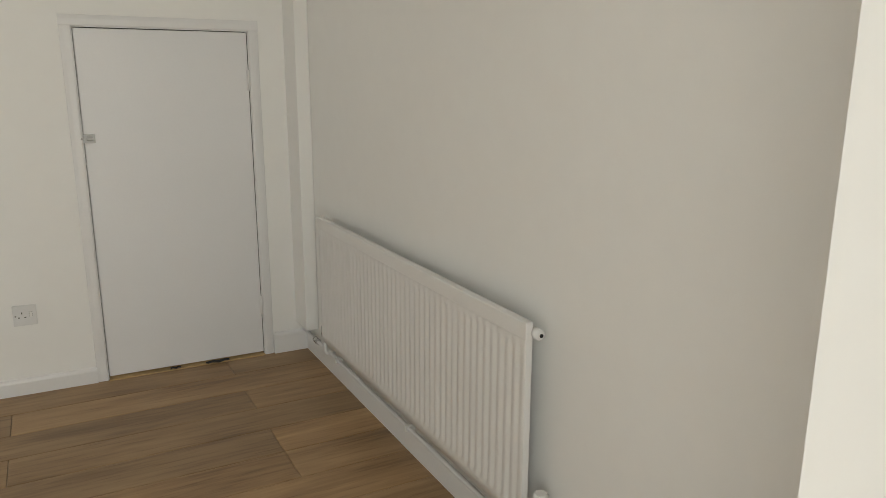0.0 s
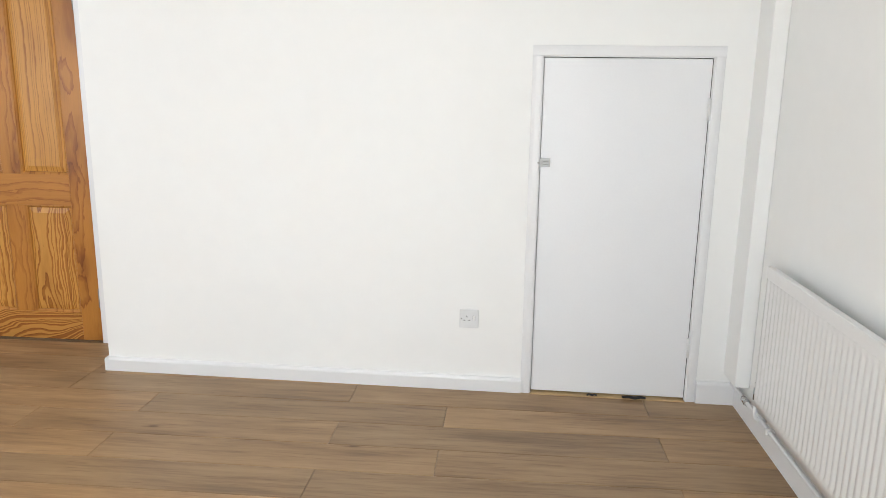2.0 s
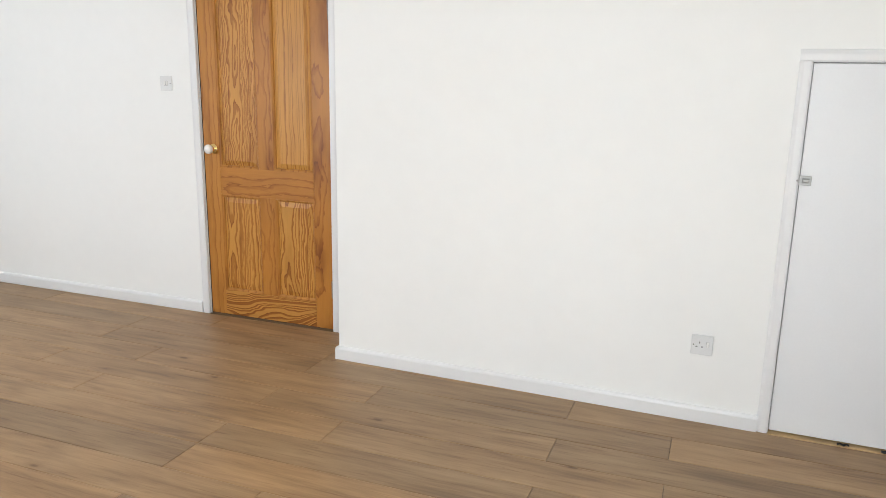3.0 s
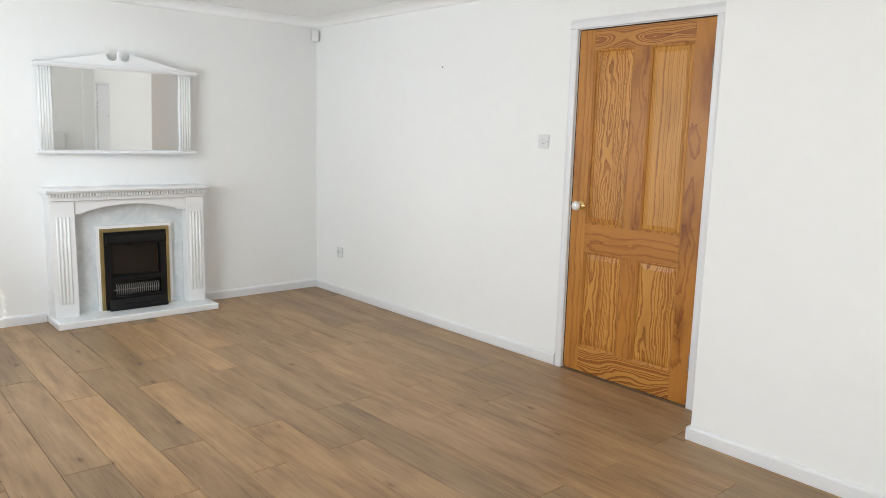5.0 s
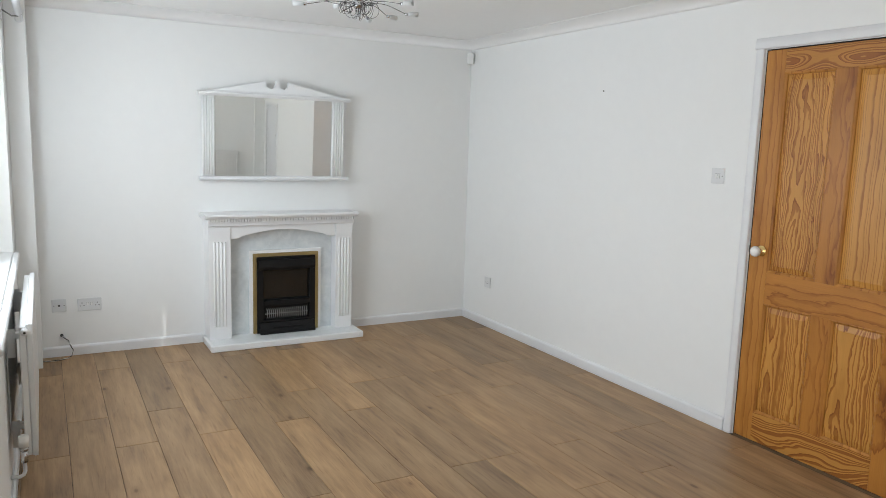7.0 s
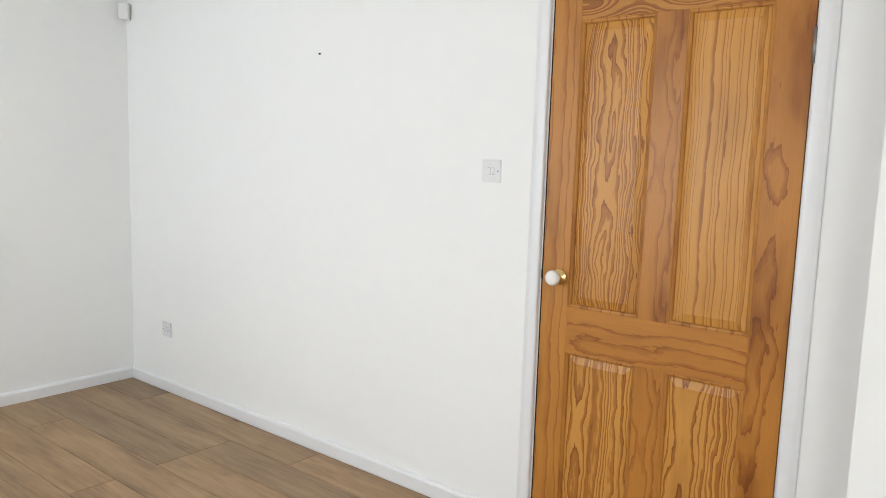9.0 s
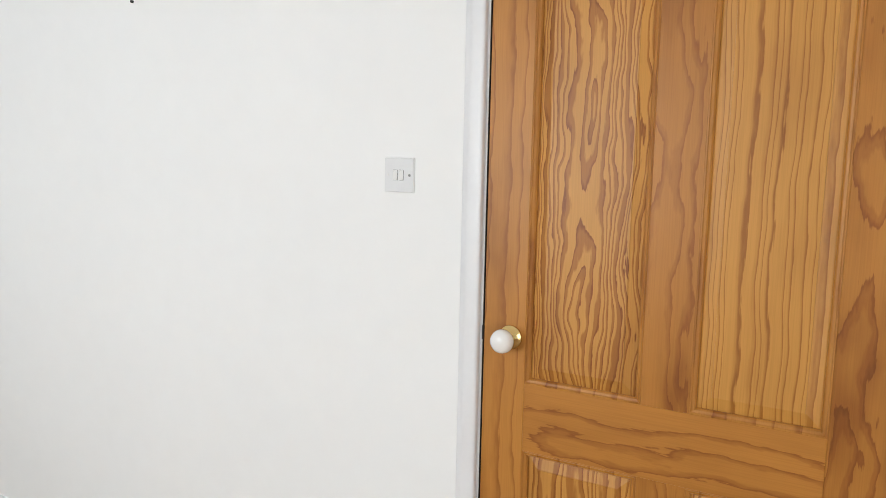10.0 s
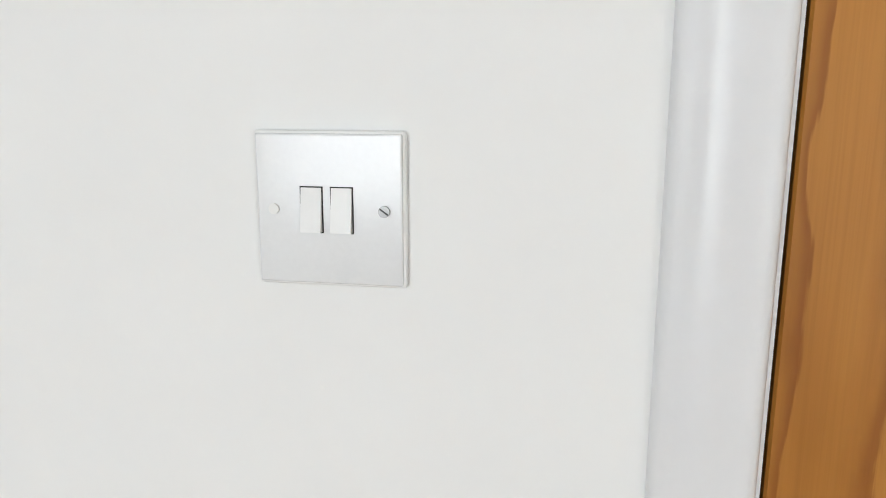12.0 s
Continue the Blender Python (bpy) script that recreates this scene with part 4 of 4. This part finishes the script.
# ---- overmantel mirror ----
mir = thing("overmantel_mirror", pose(0.022, CY - 0.018, 1.178, 0, 2.28, -1.93), "white painted mirror with fluted sides and broken pediment", "mirror")
part("backing", box(0.002, 0.020, -0.52, 0.53, 0.02, 0.60), SURROUND, mir)
part("mirror_glass", box(0.0205, 0.024, -0.434, 0.414, 0.030, 0.588), MIRROR, mir, "clear mirror glass")
part("bottom_shelf", prism([(0.002, 0.0), (0.045, 0.0), (0.056, 0.010), (0.056, 0.020), (0.050, 0.025), (0.002, 0.025)], "y", -0.543, 0.546), SURROUND, mir)
part("top_cornice", prism([(0.002, 0.588), (0.044, 0.588), (0.054, 0.598), (0.062, 0.602), (0.062, 0.612), (0.056, 0.616), (0.002, 0.616)], "y", -0.547, 0.550), SURROUND, mir)
out = [(-0.49, 0.6165), (0.49, 0.6165), (0.10, 0.700), (0.085, 0.704)]
out += arc((0.045, 0.690), 0.036, 22, -200, 12)
out += [(0.004, 0.712), (-0.004, 0.712)]
out += arc((-0.045, 0.690), 0.036, 20, -202, 12)
out += [(-0.085, 0.704), (-0.10, 0.700)]
part("pediment", prism(out, "x", 0.006, 0.034), SURROUND, mir)
for y0, y1 in ((-0.522, -0.436), (0.416, 0.510)):
    col = part("pilaster", box(0.0245, 0.036, y0, y1, 0.0255, 0.5875, 0.002), SURROUND, mir)
    n = 5
    for k in range(n):
        y = y0 + (k + 0.5) * (y1 - y0) / n
        bm = bmesh.new()
        rows = [[bm.verts.new((0.0355 + 0.007 * math.sin(radians(a)), y + 0.0068 * math.cos(radians(a)), z)) for a in range(0, 181, 30)] for z in (0.03, 0.584)]
        for j in range(6):
            f = bm.faces.new((rows[0][j], rows[0][j + 1], rows[1][j + 1], rows[1][j]))
            f.smooth = True
        bm.faces.new(rows[0])
        bm.faces.new(rows[1][::-1])
        bmesh.ops.recalc_face_normals(bm, faces=bm.faces[:])
        part("reed", bm, SURROUND, col)


# ---- electrical plates: local x across, z up, facing -y, wall at y = 0 ----
def plate(root, width, material, depth=0.0085, height=0.086, edge=0.003):
    return part("faceplate", box(-width / 2, width / 2, -depth, 0.0, -height / 2, height / 2, edge, 2), material, root)


def screw(face, x, depth):
    s = part("screw", cyl((x, -depth - 0.0004, 0), 0.0032, 0.0022, "y", 14), GREYSTEEL, face, "slotted steel screw")
    bm = box(-0.0028, 0.0028, -depth - 0.0018, -depth - 0.0012, -0.0004, 0.0004)
    bmesh.ops.rotate(bm, cent=(0, -depth, 0), matrix=Matrix.Rotation(radians(35), 3, "Y"), verts=bm.verts)
    bmesh.ops.translate(bm, vec=(x, 0, 0), verts=bm.verts)
    part("slot", bm, DARK, s)


def pins(face, x, depth):
    y = -depth - 0.0004
    part("pin_hole", box(x - 0.002, x + 0.002, y, -depth + 0.001, 0.007, 0.0145), DARK, face)
    for dx in (-0.011, 0.011):
        part("pin_hole", box(x + dx - 0.0034, x + dx + 0.0034, y, -depth + 0.001, -0.0095, -0.0055), DARK, face)


def rocker(face, x, z, depth, w=0.0115, h=0.024):
    gap = part("rocker_gap", box(x - w / 2 - 0.0007, x + w / 2 + 0.0007, -depth - 0.0003, -depth + 0.001, z - h / 2 - 0.0007, z + h / 2 + 0.0007), DARK, face)
    part("rocker", prism([(-depth + 0.001, z - h / 2), (-depth - 0.0040, z - h / 2), (-depth - 0.0006, z + h / 2), (-depth + 0.001, z + h / 2)], "x", x - w / 2, x + w / 2), PLASTIC, gap, "white rocker")


sw = thing("light_switch", pose(2.6262, 0, 1.3555), "double rocker light switch with a pale steel plate", "light switch")
back_box = part("surround", box(-0.0425, 0.0425, -0.0050, 0.0, -0.0425, 0.0425, 0.0022, 2), WALL, sw, "paint-smeared rim behind the plate")
fp = plate(sw, 0.0815, SATINSTEEL, 0.0068, 0.0815, 0.0010)
for rx in (-0.0085, 0.0085):
    rocker(fp, rx - 0.001, 0.0, 0.0068)
screw(fp, 0.031, 0.0068)
hole = part("screw_cap", cyl((-0.031, -0.0069, 0), 0.003, 0.002, "y", 14), PLASTIC, fp)

s = thing("wall_socket", pose(0.386, 0, 0.363), "single white plug socket on the wall near the corner", "socket", "plug sockets")
fp = plate(s, 0.086, STEELPLATE)
pins(fp, 0, 0.0085)
for dx in (-0.030, 0.030):
    screw(fp, dx, 0.0085)
s = thing("wall_socket", SKEW @ pose(5.660, STEP_Y, 0.339), "single switched plug socket beside the cupboard door", "socket", "plug sockets")
fp = plate(s, 0.086, STEELPLATE)
pins(fp, -0.010, 0.0085)
rocker(fp, 0.022, 0.004, 0.0085, 0.010, 0.020)
screw(fp, -0.033, 0.0085)
s = thing("wall_socket", pose(0, -2.925, 0.341, 0, 0, 90), "double switched plug socket above the skirting board", "socket", "plug sockets")
fp = plate(s, 0.146, STEELPLATE)
for px in (-0.046, 0.046):
    pins(fp, px, 0.0085)
for px in (-0.012, 0.012):
    rocker(fp, px, 0.004, 0.0085, 0.011, 0.020)
s = thing("aerial_socket", pose(0, -3.108, 0.345, 0, 0, 90), "square white aerial socket with one round hole", "socket")
fp = plate(s, 0.086, STEELPLATE)
part("aerial_ring", cyl((0, -0.0095, 0), 0.0075, 0.004, "y", 18), GREYSTEEL, fp)
part("aerial_hole", cyl((0, -0.0117, 0), 0.005, 0.001, "y", 18), DARK, fp)
for dx in (-0.030, 0.030):
    screw(fp, dx, 0.0085)

# loose cable out of the west wall
cable = thing("cable", pose(0, -3.10, 0.142), "loose twisted black and white cable hanging from the wall", "cable")
part("grommet", cyl((0.002, 0, 0), 0.010, 0.006, "x", 14), DARK, cable)
path = [(0.0, 0.0, 0.0), (0.03, 0.012, -0.005), (0.055, 0.035, -0.03), (0.065, 0.055, -0.07), (0.075, 0.06, -0.105), (0.09, 0.045, -0.128), (0.11, 0.0, -0.136), (0.12, -0.06, -0.137), (0.11, -0.12, -0.137)]


def smooth_path(pts, n=8):
    pts = [Vector(p) for p in pts]
    pts = [pts[0] * 2 - pts[1]] + pts + [pts[-1] * 2 - pts[-2]]
    got = []
    for i in range(1, len(pts) - 2):
        p0, p1, p2, p3 = pts[i - 1:i + 3]
        for k in range(n):
            t = k / n
            got.append(0.5 * (2 * p1 + (p2 - p0) * t + (2 * p0 - 5 * p1 + 4 * p2 - p3) * t * t + (3 * p1 - p0 - 3 * p2 + p3) * t ** 3))
    return got + [pts[-2]]


mid_line = smooth_path(path)
for phase, cm in ((0, CABLEMAT), (math.pi, WHITECABLE)):
    part("strand", tube([p + Vector((0.0024 * math.cos(phase + i * 0.5), 0.0024 * math.sin(phase + i * 0.5), 0.0024 * math.sin(phase + i * 0.5))) for i, p in enumerate(mid_line)], 0.0026, 6), cm, cable)

# alarm sensor in the corner and a nail hole
sens = thing("motion_sensor", pose(0.035, -0.035, 2.175, 0, 0, -45 + 180), "small white alarm sensor high in the corner", "sensor")
part("sensor_body", box(-0.028, 0.028, -0.035, 0.020, -0.045, 0.045, 0.006, 2), PLASTIC, sens)
part("lens", box(-0.018, 0.018, 0.0195, 0.024, -0.032, 0.006, 0.003, 2), ENAMEL, sens)
nail = thing("nail", pose(1.671, 0, 1.842), "small dark nail in the white wall", "nail")
part("shank", cyl((0, -0.003, 0), 0.004, 0.008, "y", 10), DARK, nail)

# ---- chandelier ----
rng = random.Random(7)
lamp = thing("chandelier", pose(1.83, -1.745, CEILING), "chrome ceiling light with curled wires and frosted glass tubes", "ceiling light")
part("ceiling_plate", cyl((0, 0, -0.012), 0.06, 0.024, "z", 28, bevel=0.004), CHROME, lamp)
part("stem", cyl((0, 0, -0.085), 0.008, 0.13, "z", 12), CHROME, lamp)
part("hub", cyl((0, 0, -0.158), 0.024, 0.042, "z", 20, bevel=0.004), CHROME, lamp)
for k in range(10):
    a = 2 * math.pi * (k + 0.25 * rng.random()) / 10
    reach = 0.20 + 0.07 * rng.random()
    dz = rng.uniform(-0.035, 0.035)
    d = Vector((math.cos(a), math.sin(a), 0))
    hubp = Vector((0, 0, -0.155)) + d * 0.02
    tip = Vector((0, 0, -0.158 + dz)) + d * reach
    arm = part("arm", tube(smooth_path([hubp, hubp + d * reach * 0.45 + Vector((0, 0, 0.004)), tip], 6), 0.0016, 6), CHROME_DARK_REFLECT, lamp)
    holder = cyl((0, 0, 0.008), 0.007, 0.022, "z", 12)
    turn = d.to_track_quat("Z", "Y").to_matrix().to_4x4()
    bmesh.ops.transform(holder, matrix=Matrix.Translation(tip) @ turn, verts=holder.verts)
    part("lamp_holder", holder, CHROME, arm)
    shade = lathe([(0.0085, 0.0), (0.0112, 0.008), (0.0122, 0.02), (0.0132, 0.052), (0.0120, 0.052), (0.0105, 0.02), (0.007, 0.006)], 16, m=Matrix.Translation(tip + d * 0.012) @ turn)
    part("glass_tube", shade, FROSTED, arm, "frosted glass tube shade")
for k in range(11):
    a = 2 * math.pi * k / 11 + 0.3
    d = Vector((math.cos(a), math.sin(a), 0))
    r0 = rng.uniform(0.032, 0.054)
    c = Vector((0, 0, -0.180)) + d * rng.uniform(0.02, 0.13)
    n = (d.cross(Vector((0, 0, 1))) + Vector((0, 0, 0.5 * rng.uniform(-1, 1)))).normalized()
    u = n.orthogonal().normalized()
    v = n.cross(u)
    pts = [c + (r0 * (1 - 0.35 * i / 30)) * (math.cos(i * 0.3) * u + math.sin(i * 0.3) * v) for i in range(31)]
    part("wire_curl", tube([Vector((0, 0, -0.16)) + d * 0.02] + pts, 0.0013, 5), CHROME_DARK_REFLECT, lamp)

# ---- floor planks, laid along the room ----
floor = thing("floor", pose(0, 0, 0), "brown oak-look laminate floor in staggered planks", "floor", kind="structure")
LEN, WID, SEAM = 1.288, 0.1935, -1.370
SHIFT = {8: 0, 7: 1, 6: 0, 5: 1, 4: 0, 3: 1, 2: 0, 1: 1, 0: 0, -1: 0, -2: 1, -3: 0, -4: 1, -5: 0, -6: 0, -7: 1, -8: 0, 9: 1, 10: 0, 11: 1}
PLANKS = {}


def plank_mesh(length, width):
    key = (round(length, 4), round(width, 4))
    if key not in PLANKS:
        bm = bmesh.new()
        g, c, t = 0.0009, 0.0026, 0.010
        lx, ly = length / 2 - g, width / 2 - g
        rings = [[bm.verts.new((sx * (lx - o), sy * (ly - o), z)) for sx, sy in ((-1, -1), (1, -1), (1, 1), (-1, 1))] for o, z in ((0, -t), (0, -0.0012), (c, 0))]
        for a, b in zip(rings, rings[1:]):
            for i in range(4):
                bm.faces.new((a[i], a[(i + 1) % 4], b[(i + 1) % 4], b[i]))
        bm.faces.new(rings[-1])
        bm.faces.new(rings[0][::-1])
        me = bpy.data.meshes.new("plank")
        bm.to_mesh(me)
        bm.free()
        me.materials.append(LAMINATE)
        PLANKS[key] = me
    return PLANKS[key]


for row, off in SHIFT.items():
    y1, y0 = SEAM - WID * row, SEAM - WID * (row + 1)
    y0, y1 = max(y0, SOUTH - 0.15), min(y1, 0.0)
    if y1 - y0 < 0.02:
        continue
    for k in range(-1, 7):
        x0, x1 = off * LEN / 3 + k * LEN, off * LEN / 3 + (k + 1) * LEN
        x0, x1 = max(x0, 0.0), min(x1, EAST)
        if x1 - x0 < 0.02:
            continue
        # boards stop at the proud cupboard wall and, in the wall's depth, at the patio door's sides
        pieces = [(x0, x1, y0, y1)]
        if y1 > STEP_Y:
            pieces = []
            if x0 < STEP_X:
                pieces.append((x0, min(x1, STEP_X), y0, y1))
            if x1 > STEP_X and y0 < STEP_Y:
                pieces.append((max(x0, STEP_X), x1, y0, STEP_Y))
        if y0 < SOUTH:
            pieces = [(x0, x1, SOUTH, y1)] if y1 > SOUTH + 0.02 else []
            if x1 > PATIO[0] + 0.02 and x0 < PATIO[1] - 0.02:
                pieces.append((max(x0, PATIO[0]), min(x1, PATIO[1]), y0, min(y1, SOUTH)))
        for a, b, c, d in pieces:
            if b - a < 0.02 or d - c < 0.02:
                continue
            pl = new("plank", plank_mesh(b - a, d - c))
            pl.parent = floor
            pl.location = ((a + b) / 2, (c + d) / 2, 0)
